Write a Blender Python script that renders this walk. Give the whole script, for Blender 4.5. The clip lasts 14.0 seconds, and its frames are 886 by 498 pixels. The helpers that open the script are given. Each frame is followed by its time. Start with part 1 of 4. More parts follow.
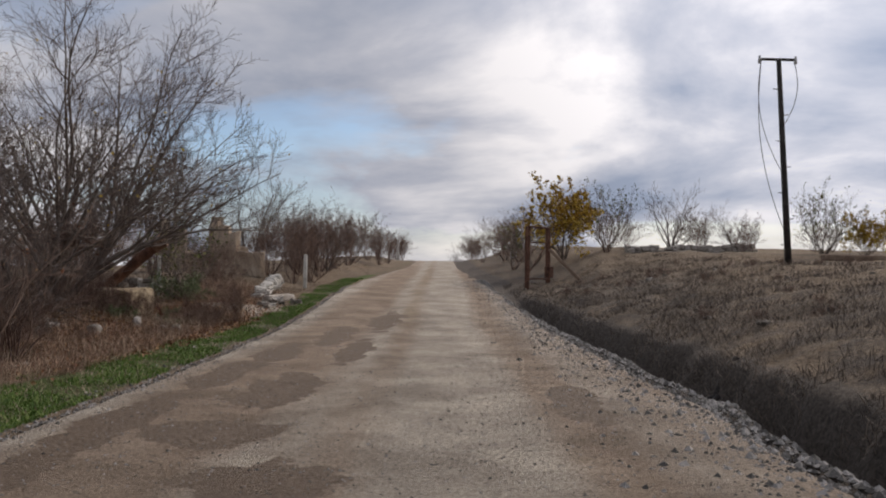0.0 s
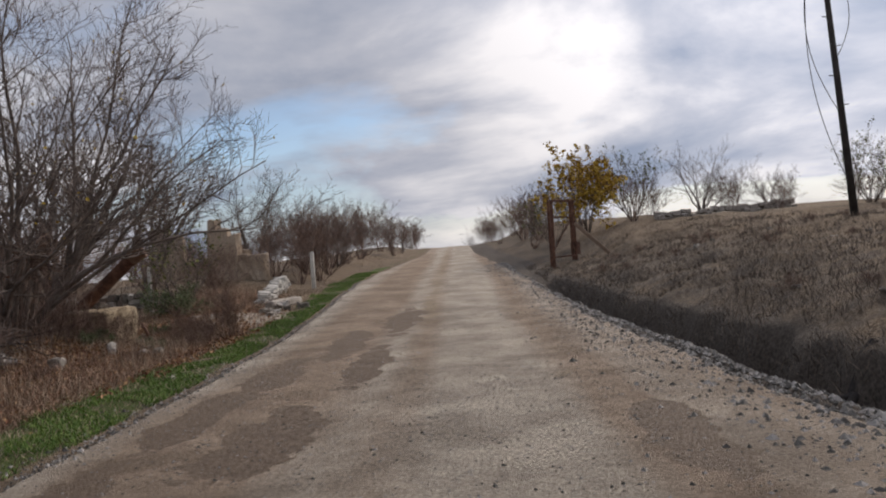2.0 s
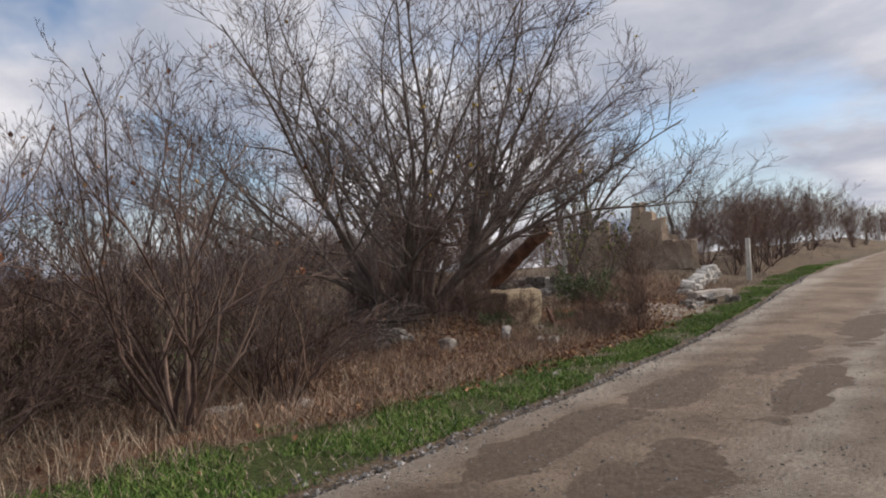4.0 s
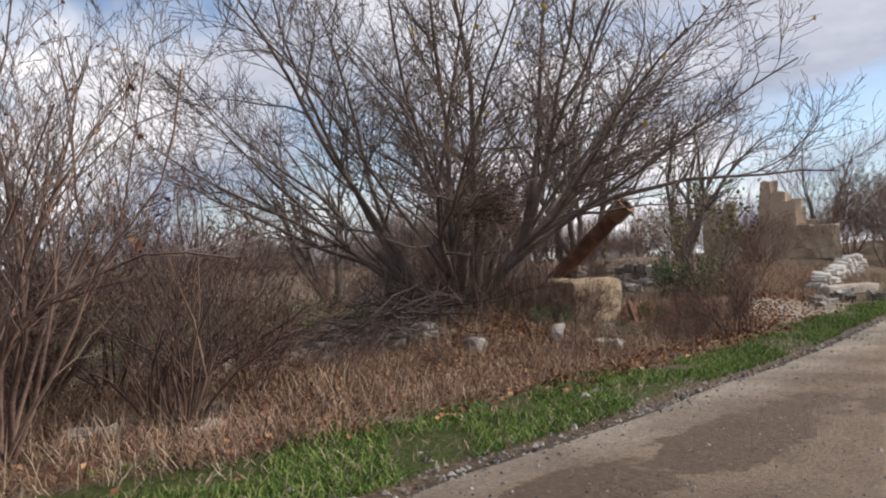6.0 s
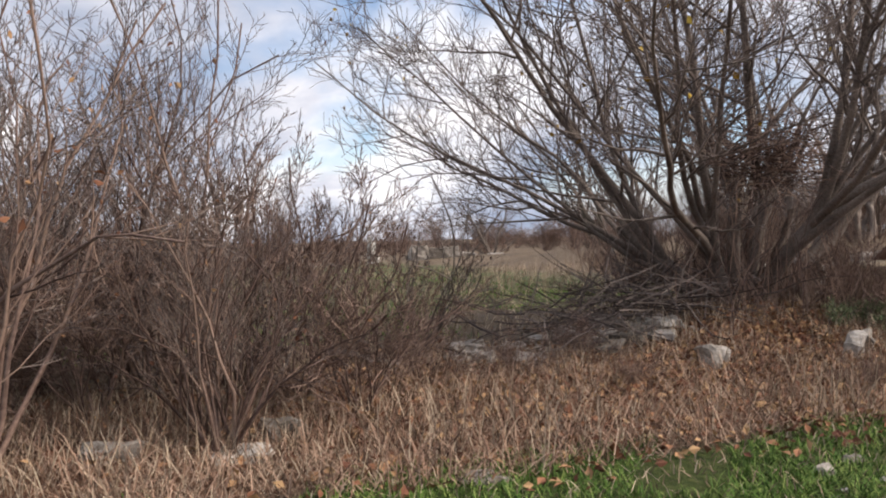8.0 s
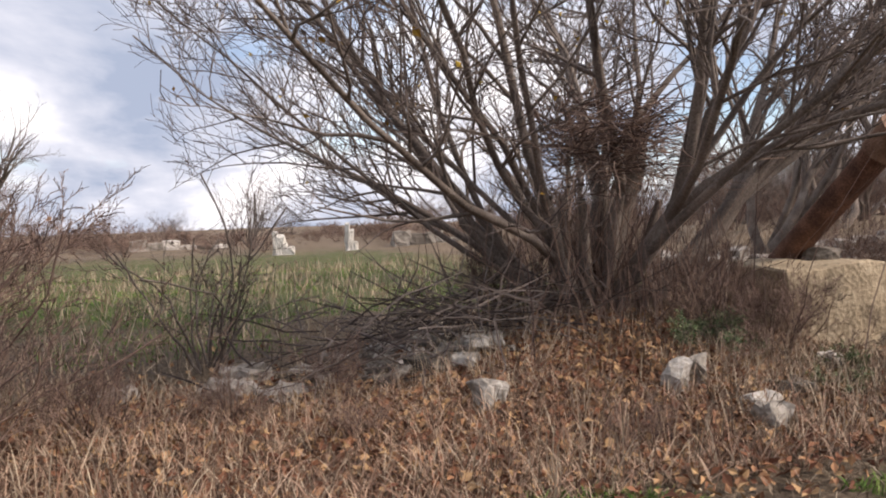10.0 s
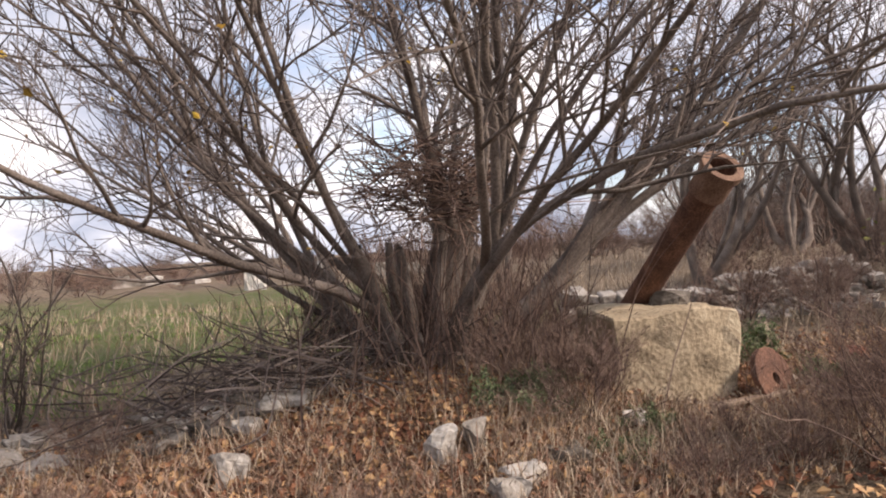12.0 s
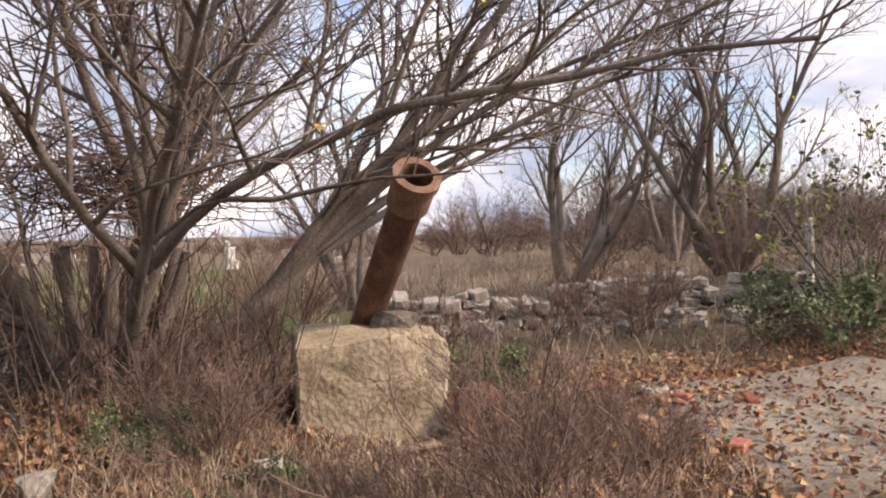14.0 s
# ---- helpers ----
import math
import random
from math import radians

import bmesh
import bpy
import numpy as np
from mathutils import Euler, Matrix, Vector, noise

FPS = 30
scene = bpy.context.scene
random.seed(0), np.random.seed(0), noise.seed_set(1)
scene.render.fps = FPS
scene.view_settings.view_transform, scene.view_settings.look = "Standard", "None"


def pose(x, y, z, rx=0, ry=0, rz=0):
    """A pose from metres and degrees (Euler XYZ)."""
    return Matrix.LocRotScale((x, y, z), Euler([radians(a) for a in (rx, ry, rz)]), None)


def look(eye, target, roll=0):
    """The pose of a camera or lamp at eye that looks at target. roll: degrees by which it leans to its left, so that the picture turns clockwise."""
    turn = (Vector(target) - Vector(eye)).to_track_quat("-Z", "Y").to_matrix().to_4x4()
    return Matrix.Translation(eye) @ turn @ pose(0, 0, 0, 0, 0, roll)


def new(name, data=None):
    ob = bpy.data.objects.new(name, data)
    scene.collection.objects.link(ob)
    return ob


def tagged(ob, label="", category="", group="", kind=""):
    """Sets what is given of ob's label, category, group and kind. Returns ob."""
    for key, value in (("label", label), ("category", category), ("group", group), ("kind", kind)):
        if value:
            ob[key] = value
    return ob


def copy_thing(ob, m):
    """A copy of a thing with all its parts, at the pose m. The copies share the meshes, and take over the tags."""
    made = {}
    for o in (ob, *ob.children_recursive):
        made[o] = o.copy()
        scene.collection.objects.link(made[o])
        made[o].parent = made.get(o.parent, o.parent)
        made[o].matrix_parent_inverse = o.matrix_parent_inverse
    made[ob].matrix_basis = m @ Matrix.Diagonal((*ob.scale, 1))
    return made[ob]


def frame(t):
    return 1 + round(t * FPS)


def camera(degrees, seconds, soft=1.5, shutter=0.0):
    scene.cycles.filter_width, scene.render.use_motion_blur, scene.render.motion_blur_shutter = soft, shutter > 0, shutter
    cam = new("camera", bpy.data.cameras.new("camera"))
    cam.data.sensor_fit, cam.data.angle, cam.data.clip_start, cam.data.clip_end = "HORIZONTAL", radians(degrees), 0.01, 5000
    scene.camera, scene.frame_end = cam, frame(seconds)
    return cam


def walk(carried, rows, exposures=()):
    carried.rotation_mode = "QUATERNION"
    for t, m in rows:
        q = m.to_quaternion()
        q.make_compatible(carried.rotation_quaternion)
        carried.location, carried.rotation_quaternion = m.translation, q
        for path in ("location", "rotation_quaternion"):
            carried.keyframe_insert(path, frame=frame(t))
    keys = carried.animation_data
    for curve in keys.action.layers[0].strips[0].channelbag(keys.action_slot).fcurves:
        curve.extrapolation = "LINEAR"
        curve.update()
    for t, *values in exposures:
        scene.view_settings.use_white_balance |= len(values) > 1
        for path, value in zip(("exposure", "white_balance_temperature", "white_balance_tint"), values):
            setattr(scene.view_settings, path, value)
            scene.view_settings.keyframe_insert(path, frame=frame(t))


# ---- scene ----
# ---- camera ----
PATH = [
    (0, (0.027, 0.532, 1.431), (0.026, 2.531, 1.485), 0.7),
    (0.5, (-0.019, 1.072, 1.423), (0.008, 3.071, 1.468), -0.2),
    (1, (-0.061, 1.714, 1.418), (-0.01, 3.713, 1.447), -1.1),
    (1.5, (-0.035, 2.323, 1.451), (-0.063, 4.323, 1.468), -5.4),
    (2, (-0.102, 3.05, 1.464), (-0.14, 5.049, 1.482), -4.3),
    (2.5, (-0.066, 3.603, 1.473), (-0.199, 5.598, 1.496), -4.0),
    (3, (-0.172, 4.337, 1.441), (-0.595, 6.291, 1.479), -2.9),
    (3.5, (-0.23, 4.953, 1.474), (-1.1, 6.753, 1.519), -2.5),
    (3.7, (-0.278, 5.136, 1.36), (-1.301, 6.853, 1.427), -3.1),
    (5.8, (-0.55, 7.941, 1.203), (-1.763, 9.531, 1.245), -1.1),
    (6, (-0.604, 8.145, 1.217), (-1.964, 9.612, 1.252), -1.4),
    (6.5, (-0.861, 8.792, 1.199), (-2.574, 9.825, 1.196), 0.5),
    (7, (-0.937, 9.428, 1.218), (-2.726, 10.321, 1.211), -0.4),
    (7.2, (-0.964, 9.67, 1.213), (-2.754, 10.564, 1.207), -0.5),
    (9.3, (-1.687, 12.288, 1.379), (-3.661, 12.602, 1.316), -2.2),
    (9.5, (-1.715, 12.59, 1.371), (-3.667, 13.021, 1.309), -2.3),
    (10, (-1.728, 13.126, 1.396), (-3.62, 13.769, 1.324), -1.9),
    (10.5, (-1.433, 13.409, 1.567), (-3.298, 14.126, 1.485), -2.1),
    (11, (-1.526, 13.897, 1.56), (-3.383, 14.637, 1.529), -1.8),
    (11.5, (-1.467, 14.406, 1.571), (-3.326, 15.144, 1.541), -2.1),
    (12, (-1.534, 14.884, 1.527), (-3.435, 15.506, 1.525), -3.1),
    (12.5, (-1.586, 15.43, 1.601), (-3.473, 16.092, 1.583), -2.7),
    (13, (-1.447, 15.941, 1.579), (-3.323, 16.633, 1.578), -3.0),
    (13.5, (-1.53, 16.605, 1.631), (-3.404, 17.301, 1.58), -0.7),
    (14, (-1.637, 17.21, 1.657), (-3.502, 17.929, 1.616), -0.9),
]
cam = camera(59.9, 14.0, soft=2.0)
walk(cam, [(t, look(e, g, r)) for t, e, g, r in PATH], exposures=[(0.0, -0.36, 6550, 14), (3.5, -0.14, 6500, 14), (6.0, 0.24, 6550, 14), (9.5, 0.5, 6600, 15), (14.0, 0.76, 6950, 19)])

# ---- world and sun ----
SUN_EL, SUN_AZ = 34.0, 38.0      # elevation, and degrees to the right of the road's direction
world = bpy.data.worlds.new("sky")
scene.world = world
world.use_nodes = True


def build_sky():
    nt = world.node_tree
    N, L = nt.nodes, nt.links
    N.clear()
    out = N.new("ShaderNodeOutputWorld")
    sky = N.new("ShaderNodeTexSky")
    sky.sky_type, sky.sun_disc = "NISHITA", False
    sky.sun_elevation, sky.sun_rotation = radians(SUN_EL), radians(SUN_AZ)
    sky.dust_density, sky.ozone_density = 0.6, 2.0
    bg1, bg2, mix = N.new("ShaderNodeBackground"), N.new("ShaderNodeBackground"), N.new("ShaderNodeMixShader")
    bg1.inputs[1].default_value = 0.13
    L.new(sky.outputs[0], bg1.inputs[0])
    co = N.new("ShaderNodeTexCoord")
    sep = N.new("ShaderNodeSeparateXYZ")
    L.new(co.outputs["Generated"], sep.inputs[0])
    up = N.new("ShaderNodeMath"); up.operation = "MAXIMUM"; up.inputs[1].default_value = 0.0
    L.new(sep.outputs[2], up.inputs[0])
    lift = N.new("ShaderNodeMath"); lift.operation = "ADD"; lift.inputs[1].default_value = 0.30
    L.new(up.outputs[0], lift.inputs[0])
    comb = N.new("ShaderNodeCombineXYZ")
    for i in (0, 1):
        d = N.new("ShaderNodeMath"); d.operation = "DIVIDE"
        L.new(sep.outputs[i], d.inputs[0]); L.new(lift.outputs[0], d.inputs[1])
        L.new(d.outputs[0], comb.inputs[i])

    def cloud(scale, detail, offset, rough=0.55):
        mp = N.new("ShaderNodeMapping")
        mp.inputs["Location"].default_value = offset
        mp.inputs["Scale"].default_value = (1.0, 1.15, 1.0)
        L.new(comb.outputs[0], mp.inputs[0])
        n = N.new("ShaderNodeTexNoise")
        n.inputs["Scale"].default_value, n.inputs["Detail"].default_value, n.inputs["Roughness"].default_value = scale, detail, rough
        n.inputs["Distortion"].default_value = 0.25
        L.new(mp.outputs[0], n.inputs[0])
        return n.outputs[0]

    cover = N.new("ShaderNodeValToRGB")
    cover.color_ramp.elements[0].position, cover.color_ramp.elements[1].position = 0.36, 0.47
    L.new(cloud(0.8, 6, (7.3, 1.1, 0)), cover.inputs[0])
    tone = N.new("ShaderNodeValToRGB")
    e = tone.color_ramp.elements
    e[0].position, e[0].color = 0.36, (0.98, 0.97, 0.97, 1)
    e[1].position, e[1].color = 0.64, (0.32, 0.38, 0.49, 1)
    m = e.new(0.50); m.color = (0.57, 0.60, 0.67, 1)
    L.new(cloud(1.35, 7, (3.1, 1.7, 2.0), 0.55), tone.inputs[0])
    L.new(tone.outputs[0], bg2.inputs[0])
    # thin cloud brightens towards the veiled sun
    aim = N.new("ShaderNodeVectorMath"); aim.operation = "DOT_PRODUCT"
    aim.inputs[1].default_value = (math.sin(radians(SUN_AZ)) * math.cos(radians(SUN_EL)), math.cos(radians(SUN_AZ)) * math.cos(radians(SUN_EL)), math.sin(radians(SUN_EL)))
    L.new(co.outputs["Generated"], aim.inputs[0])
    glow = N.new("ShaderNodeMapRange"); glow.interpolation_type = "SMOOTHSTEP"
    glow.inputs[1].default_value, glow.inputs[2].default_value = 0.70, 1.0
    glow.inputs[3].default_value, glow.inputs[4].default_value = 0.98, 1.65
    L.new(aim.outputs["Value"], glow.inputs[0]); L.new(glow.outputs[0], bg2.inputs[1])
    # haze closes the cloud towards the horizon
    haze = N.new("ShaderNodeMapRange")
    haze.inputs[1].default_value, haze.inputs[2].default_value, haze.inputs[3].default_value, haze.inputs[4].default_value = 0.0, 0.14, 1.0, 0.0
    L.new(sep.outputs[2], haze.inputs[0])
    full = N.new("ShaderNodeMath"); full.operation = "MAXIMUM"
    L.new(cover.outputs[0], full.inputs[0]); L.new(haze.outputs[0], full.inputs[1])
    L.new(full.outputs[0], mix.inputs[0])
    L.new(bg1.outputs[0], mix.inputs[1]); L.new(bg2.outputs[0], mix.inputs[2])
    L.new(mix.outputs[0], out.inputs[0])


build_sky()
sun = new("sun", bpy.data.lights.new("sun", "SUN"))
sun.data.energy, sun.data.angle, sun.data.color = 3.4, radians(11), (1.0, 0.88, 0.74)
sun.matrix_world = look((0, 0, 0), (-math.sin(radians(SUN_AZ)) * math.cos(radians(SUN_EL)), -math.cos(radians(SUN_AZ)) * math.cos(radians(SUN_EL)), -math.sin(radians(SUN_EL))))


# ---- materials ----
def material(name, colours, scale=4.0, rough=0.9, bump=0.3, fine=40.0, island=False, per_object=False, metal=0.0, coords="Object", spread=0.18):
    """Colours blended by coarse and fine noise; island: a random shade for each loose piece."""
    mat = bpy.data.materials.new(name)
    mat.use_nodes = True
    nt = mat.node_tree
    N, L = nt.nodes, nt.links
    b = N["Principled BSDF"]
    b.inputs["Roughness"].default_value, b.inputs["Metallic"].default_value = rough, metal
    b.inputs["Specular IOR Level"].default_value = 0.25
    co = N.new("ShaderNodeTexCoord")
    n1, n2 = N.new("ShaderNodeTexNoise"), N.new("ShaderNodeTexNoise")
    n1.inputs["Scale"].default_value, n1.inputs["Detail"].default_value = scale, 5
    n2.inputs["Scale"].default_value, n2.inputs["Detail"].default_value = fine, 4
    for n in (n1, n2):
        L.new(co.outputs[coords], n.inputs[0])
    mix = N.new("ShaderNodeMath"); mix.operation = "MULTIPLY_ADD"
    mix.inputs[1].default_value = 0.45
    L.new(n2.outputs[0], mix.inputs[0])
    half = N.new("ShaderNodeMath"); half.operation = "MULTIPLY"; half.inputs[1].default_value = 0.55
    L.new(n1.outputs[0], half.inputs[0]); L.new(half.outputs[0], mix.inputs[2])
    value = mix.outputs[0]
    if island or per_object:
        src = N.new("ShaderNodeNewGeometry").outputs["Random Per Island"] if island else N.new("ShaderNodeObjectInfo").outputs["Random"]
        add = N.new("ShaderNodeMath"); add.operation = "MULTIPLY_ADD"
        add.inputs[1].default_value = 0.5
        L.new(src, add.inputs[0])
        sub = N.new("ShaderNodeMath"); sub.operation = "SUBTRACT"; sub.inputs[1].default_value = 0.25
        L.new(value, sub.inputs[0]); L.new(sub.outputs[0], add.inputs[2])
        value = add.outputs[0]
    ramp = N.new("ShaderNodeValToRGB")
    e = ramp.color_ramp.elements
    k = len(colours)
    e[0].position, e[0].color = 0.5 - spread, (*colours[0], 1)
    e[1].position, e[1].color = 0.5 + spread, (*colours[-1], 1)
    for i in range(1, k - 1):
        x = e.new(0.5 - spread + 2 * spread * i / (k - 1)); x.color = (*colours[i], 1)
    L.new(value, ramp.inputs[0]); L.new(ramp.outputs[0], b.inputs["Base Color"])
    if bump:
        bp = N.new("ShaderNodeBump")
        bp.inputs["Strength"].default_value, bp.inputs["Distance"].default_value = bump, 0.02
        L.new(n2.outputs[0], bp.inputs["Height"]); L.new(bp.outputs[0], b.inputs["Normal"])
    return mat


BARK = material("bark", [(0.062, 0.05, 0.043), (0.155, 0.126, 0.108), (0.27, 0.23, 0.20)], 3, 0.9, 0.6, 60)
TWIG = material("twig", [(0.065, 0.05, 0.045), (0.135, 0.107, 0.094), (0.23, 0.187, 0.163)], 2, 0.9, 0.0, 30, island=True)
TWIG_RED = material("twig_red", [(0.075, 0.048, 0.04), (0.16, 0.108, 0.088), (0.27, 0.19, 0.15)], 2, 0.9, 0.0, 30, island=True)
DRY = material("dry_grass", [(0.13, 0.095, 0.068), (0.30, 0.225, 0.16), (0.49, 0.405, 0.30)], 0.6, 0.95, 0.0, 8, island=True)
BANK = material("bank_weed", [(0.06, 0.047, 0.039), (0.13, 0.105, 0.085), (0.25, 0.205, 0.165)], 0.6, 0.95, 0.0, 8, island=True)
RUST_WEED = material("rust_weed", [(0.13, 0.085, 0.062), (0.28, 0.168, 0.118), (0.44, 0.32, 0.235)], 0.8, 0.95, 0.0, 8, island=True)
GRASS = material("green_grass", [(0.045, 0.09, 0.016), (0.095, 0.185, 0.035), (0.21, 0.28, 0.075)], 0.7, 0.8, 0.0, 9, island=True)
LITTER = material("fallen_leaf", [(0.12, 0.05, 0.03), (0.26, 0.12, 0.066), (0.42, 0.27, 0.14)], 1, 0.85, 0.0, 9, island=True)
YELLOW = material("yellow_leaf", [(0.20, 0.11, 0.02), (0.42, 0.26, 0.03), (0.55, 0.40, 0.07)], 1, 0.8, 0.0, 9, island=True)
OLIVE = material("olive_leaf", [(0.05, 0.065, 0.02), (0.12, 0.14, 0.035), (0.24, 0.23, 0.07)], 1, 0.8, 0.0, 9, island=True)
GREENLEAF = material("bramble_leaf", [(0.055, 0.085, 0.032), (0.12, 0.165, 0.07), (0.22, 0.25, 0.14)], 1, 0.7, 0.0, 9, island=True)
STONE = material("pale_stone", [(0.11, 0.095, 0.08), (0.25, 0.225, 0.195), (0.46, 0.43, 0.39)], 3, 0.92, 0.7, 30, per_object=True)
GRAVEL = material("gravel", [(0.085, 0.08, 0.074), (0.185, 0.175, 0.162), (0.36, 0.34, 0.32)], 3, 0.92, 0.3, 60, island=True)
CONCRETE = material("old_concrete", [(0.13, 0.10, 0.068), (0.33, 0.265, 0.18), (0.49, 0.42, 0.305)], 2.2, 0.95, 0.8, 26)
SLAB = material("grey_concrete", [(0.16, 0.14, 0.12), (0.31, 0.28, 0.25), (0.45, 0.42, 0.38)], 2.2, 0.95, 0.6, 26)
RUST = material("rusted_steel", [(0.04, 0.022, 0.016), (0.115, 0.058, 0.04), (0.24, 0.13, 0.085)], 5, 0.85, 0.6, 60)
PALE_RUST = material("flange_rust", [(0.09, 0.05, 0.036), (0.19, 0.115, 0.08), (0.30, 0.20, 0.145)], 5, 0.85, 0.5, 60)
POLE = material("tarred_wood", [(0.018, 0.016, 0.016), (0.035, 0.03, 0.028), (0.07, 0.06, 0.055)], 4, 0.85, 0.4, 50)
WIRE = material("wire", [(0.10, 0.10, 0.11), (0.16, 0.16, 0.17)], 4, 0.6, 0.0)
WHITE = material("whitewash", [(0.28, 0.26, 0.23), (0.5, 0.48, 0.44), (0.70, 0.68, 0.64)], 3, 0.9, 0.3, 30)
PLASTER = material("beige_plaster", [(0.20, 0.145, 0.105), (0.36, 0.285, 0.215), (0.50, 0.42, 0.33)], 1.5, 0.95, 0.4, 20)
BRICKRED = material("red_brick", [(0.20, 0.07, 0.045), (0.36, 0.15, 0.10), (0.48, 0.27, 0.19)], 5, 0.92, 0.5, 40, per_object=True)
OLDWOOD = material("weathered_wood", [(0.10, 0.07, 0.05), (0.21, 0.15, 0.11), (0.34, 0.27, 0.21)], 3, 0.9, 0.5, 40)
GLAZE = material("insulator_glaze", [(0.25, 0.25, 0.25), (0.5, 0.5, 0.48)], 4, 0.3, 0.0)


def ground_material(road=False):
    mat = bpy.data.materials.new("dirt_road" if road else "earth")
    mat.use_nodes = True
    nt = mat.node_tree
    N, L = nt.nodes, nt.links
    b = N["Principled BSDF"]
    b.inputs["Roughness"].default_value = 0.95
    b.inputs["Specular IOR Level"].default_value = 0.2
    co = N.new("ShaderNodeTexCoord")
    at = N.new("ShaderNodeVertexColor"); at.layer_name = "zone"
    sep = N.new("ShaderNodeSeparateColor"); L.new(at.outputs[0], sep.inputs[0])

    def noise_of(scale, detail=6, stretch=None, rough=0.6):
        n = N.new("ShaderNodeTexNoise")
        n.inputs["Scale"].default_value, n.inputs["Detail"].default_value, n.inputs["Roughness"].default_value = scale, detail, rough
        if stretch:
            mp = N.new("ShaderNodeMapping"); mp.inputs["Scale"].default_value = stretch
            L.new(co.outputs["Object"], mp.inputs[0]); L.new(mp.outputs[0], n.inputs[0])
        else:
            L.new(co.outputs["Object"], n.inputs[0])
        return n.outputs[0]

    def ramp(src, stops):
        r = N.new("ShaderNodeValToRGB")
        e = r.color_ramp.elements
        e[0].position, e[0].color = stops[0][0], (*stops[0][1], 1)
        e[1].position, e[1].color = stops[-1][0], (*stops[-1][1], 1)
        for p, c in stops[1:-1]:
            x = e.new(p); x.color = (*c, 1)
        L.new(src, r.inputs[0])
        return r.outputs[0]

    def blend(f, a, c, kind="MIX"):
        m = N.new("ShaderNodeMix"); m.data_type, m.blend_type = "RGBA", kind
        if isinstance(f, float):
            m.inputs["Factor"].default_value = f
        else:
            L.new(f, m.inputs["Factor"])
        L.new(a, m.inputs["A"]); L.new(c, m.inputs["B"])
        return m.outputs["Result"]

    def mask(src, breakup, lo=0.35, hi=0.65, amount=0.9):
        a = N.new("ShaderNodeMath"); a.operation = "ADD"
        s = N.new("ShaderNodeMath"); s.operation = "MULTIPLY_ADD"; s.inputs[1].default_value, s.inputs[2].default_value = amount, -amount / 2
        L.new(breakup, s.inputs[0]); L.new(src, a.inputs[0]); L.new(s.outputs[0], a.inputs[1])
        m = N.new("ShaderNodeMapRange"); m.inputs[1].default_value, m.inputs[2].default_value = lo, hi
        L.new(a.outputs[0], m.inputs[0])
        return m.outputs[0]

    fine, mid, grit = noise_of(22, 8), noise_of(2.2, 6), noise_of(38, 6, None, 0.85)
    if road:
        streak = noise_of(1.0, 5, (1.6, 0.16, 1))
        grey = ramp(grit, [(0.3, (0.19, 0.168, 0.14)), (0.5, (0.40, 0.36, 0.31)), (0.7, (0.62, 0.575, 0.505))])
        brown = ramp(grit, [(0.3, (0.165, 0.127, 0.097)), (0.55, (0.32, 0.256, 0.20)), (0.75, (0.47, 0.395, 0.32))])
        tan = ramp(grit, [(0.3, (0.19, 0.15, 0.095)), (0.7, (0.40, 0.325, 0.225))])
        col = blend(mask(sep.outputs[0], streak, 0.2, 0.7), grey, brown)
        patch = ramp(noise_of(0.9, 7), [(0.38, (0.72, 0.69, 0.66)), (0.62, (1.15, 1.13, 1.10))])
        col = blend(1.0, col, patch, "MULTIPLY")
        col = blend(mask(sep.outputs[2], mid, 0.4, 0.7), col, tan)
        damp = ramp(fine, [(0.3, (0.125, 0.09, 0.064)), (0.7, (0.215, 0.162, 0.12))])
        wet = mask(sep.outputs[1], noise_of(1.5, 9), 0.36, 0.42, 1.6)
        col = blend(wet, col, damp)
        rr = N.new("ShaderNodeMapRange"); rr.inputs[3].default_value, rr.inputs[4].default_value = 0.95, 0.72
        L.new(wet, rr.inputs[0]); L.new(rr.outputs[0], b.inputs["Roughness"])
    else:
        dry = ramp(fine, [(0.3, (0.075, 0.055, 0.04)), (0.5, (0.17, 0.13, 0.095)), (0.7, (0.31, 0.245, 0.18))])
        soil = ramp(fine, [(0.3, (0.05, 0.042, 0.036)), (0.7, (0.16, 0.135, 0.115))])
        green = ramp(fine, [(0.3, (0.04, 0.062, 0.016)), (0.55, (0.085, 0.115, 0.032)), (0.75, (0.16, 0.16, 0.06))])
        rust = ramp(fine, [(0.3, (0.08, 0.048, 0.034)), (0.5, (0.21, 0.108, 0.068)), (0.72, (0.33, 0.215, 0.14))])
        tone = ramp(noise_of(0.35, 5), [(0.35, (0.75, 0.75, 0.75)), (0.65, (1.15, 1.12, 1.05))])
        col = blend(1.0, dry, tone, "MULTIPLY")
        col = blend(mask(sep.outputs[2], mid), col, soil)
        col = blend(mask(sep.outputs[1], mid), col, rust)
        col = blend(mask(sep.outputs[0], mid), col, green)
    L.new(col, b.inputs["Base Color"])
    bp = N.new("ShaderNodeBump"); bp.inputs["Strength"].default_value, bp.inputs["Distance"].default_value = 1.0, 0.04
    add = N.new("ShaderNodeMath"); add.operation = "ADD"
    L.new(fine, add.inputs[0]); L.new(grit, add.inputs[1])
    L.new(add.outputs[0], bp.inputs["Height"]); L.new(bp.outputs[0], b.inputs["Normal"])
    return mat


EARTH, ROAD = ground_material(), ground_material(True)


# ---- lie of the land ----
def smooth(a, b, v):
    t = min(1.0, max(0.0, (v - a) / (b - a)))
    return t * t * (3 - 2 * t)


def bump2(x, y, s, k=0.0):
    return noise.noise(Vector((x * s + k, y * s - k, k)))


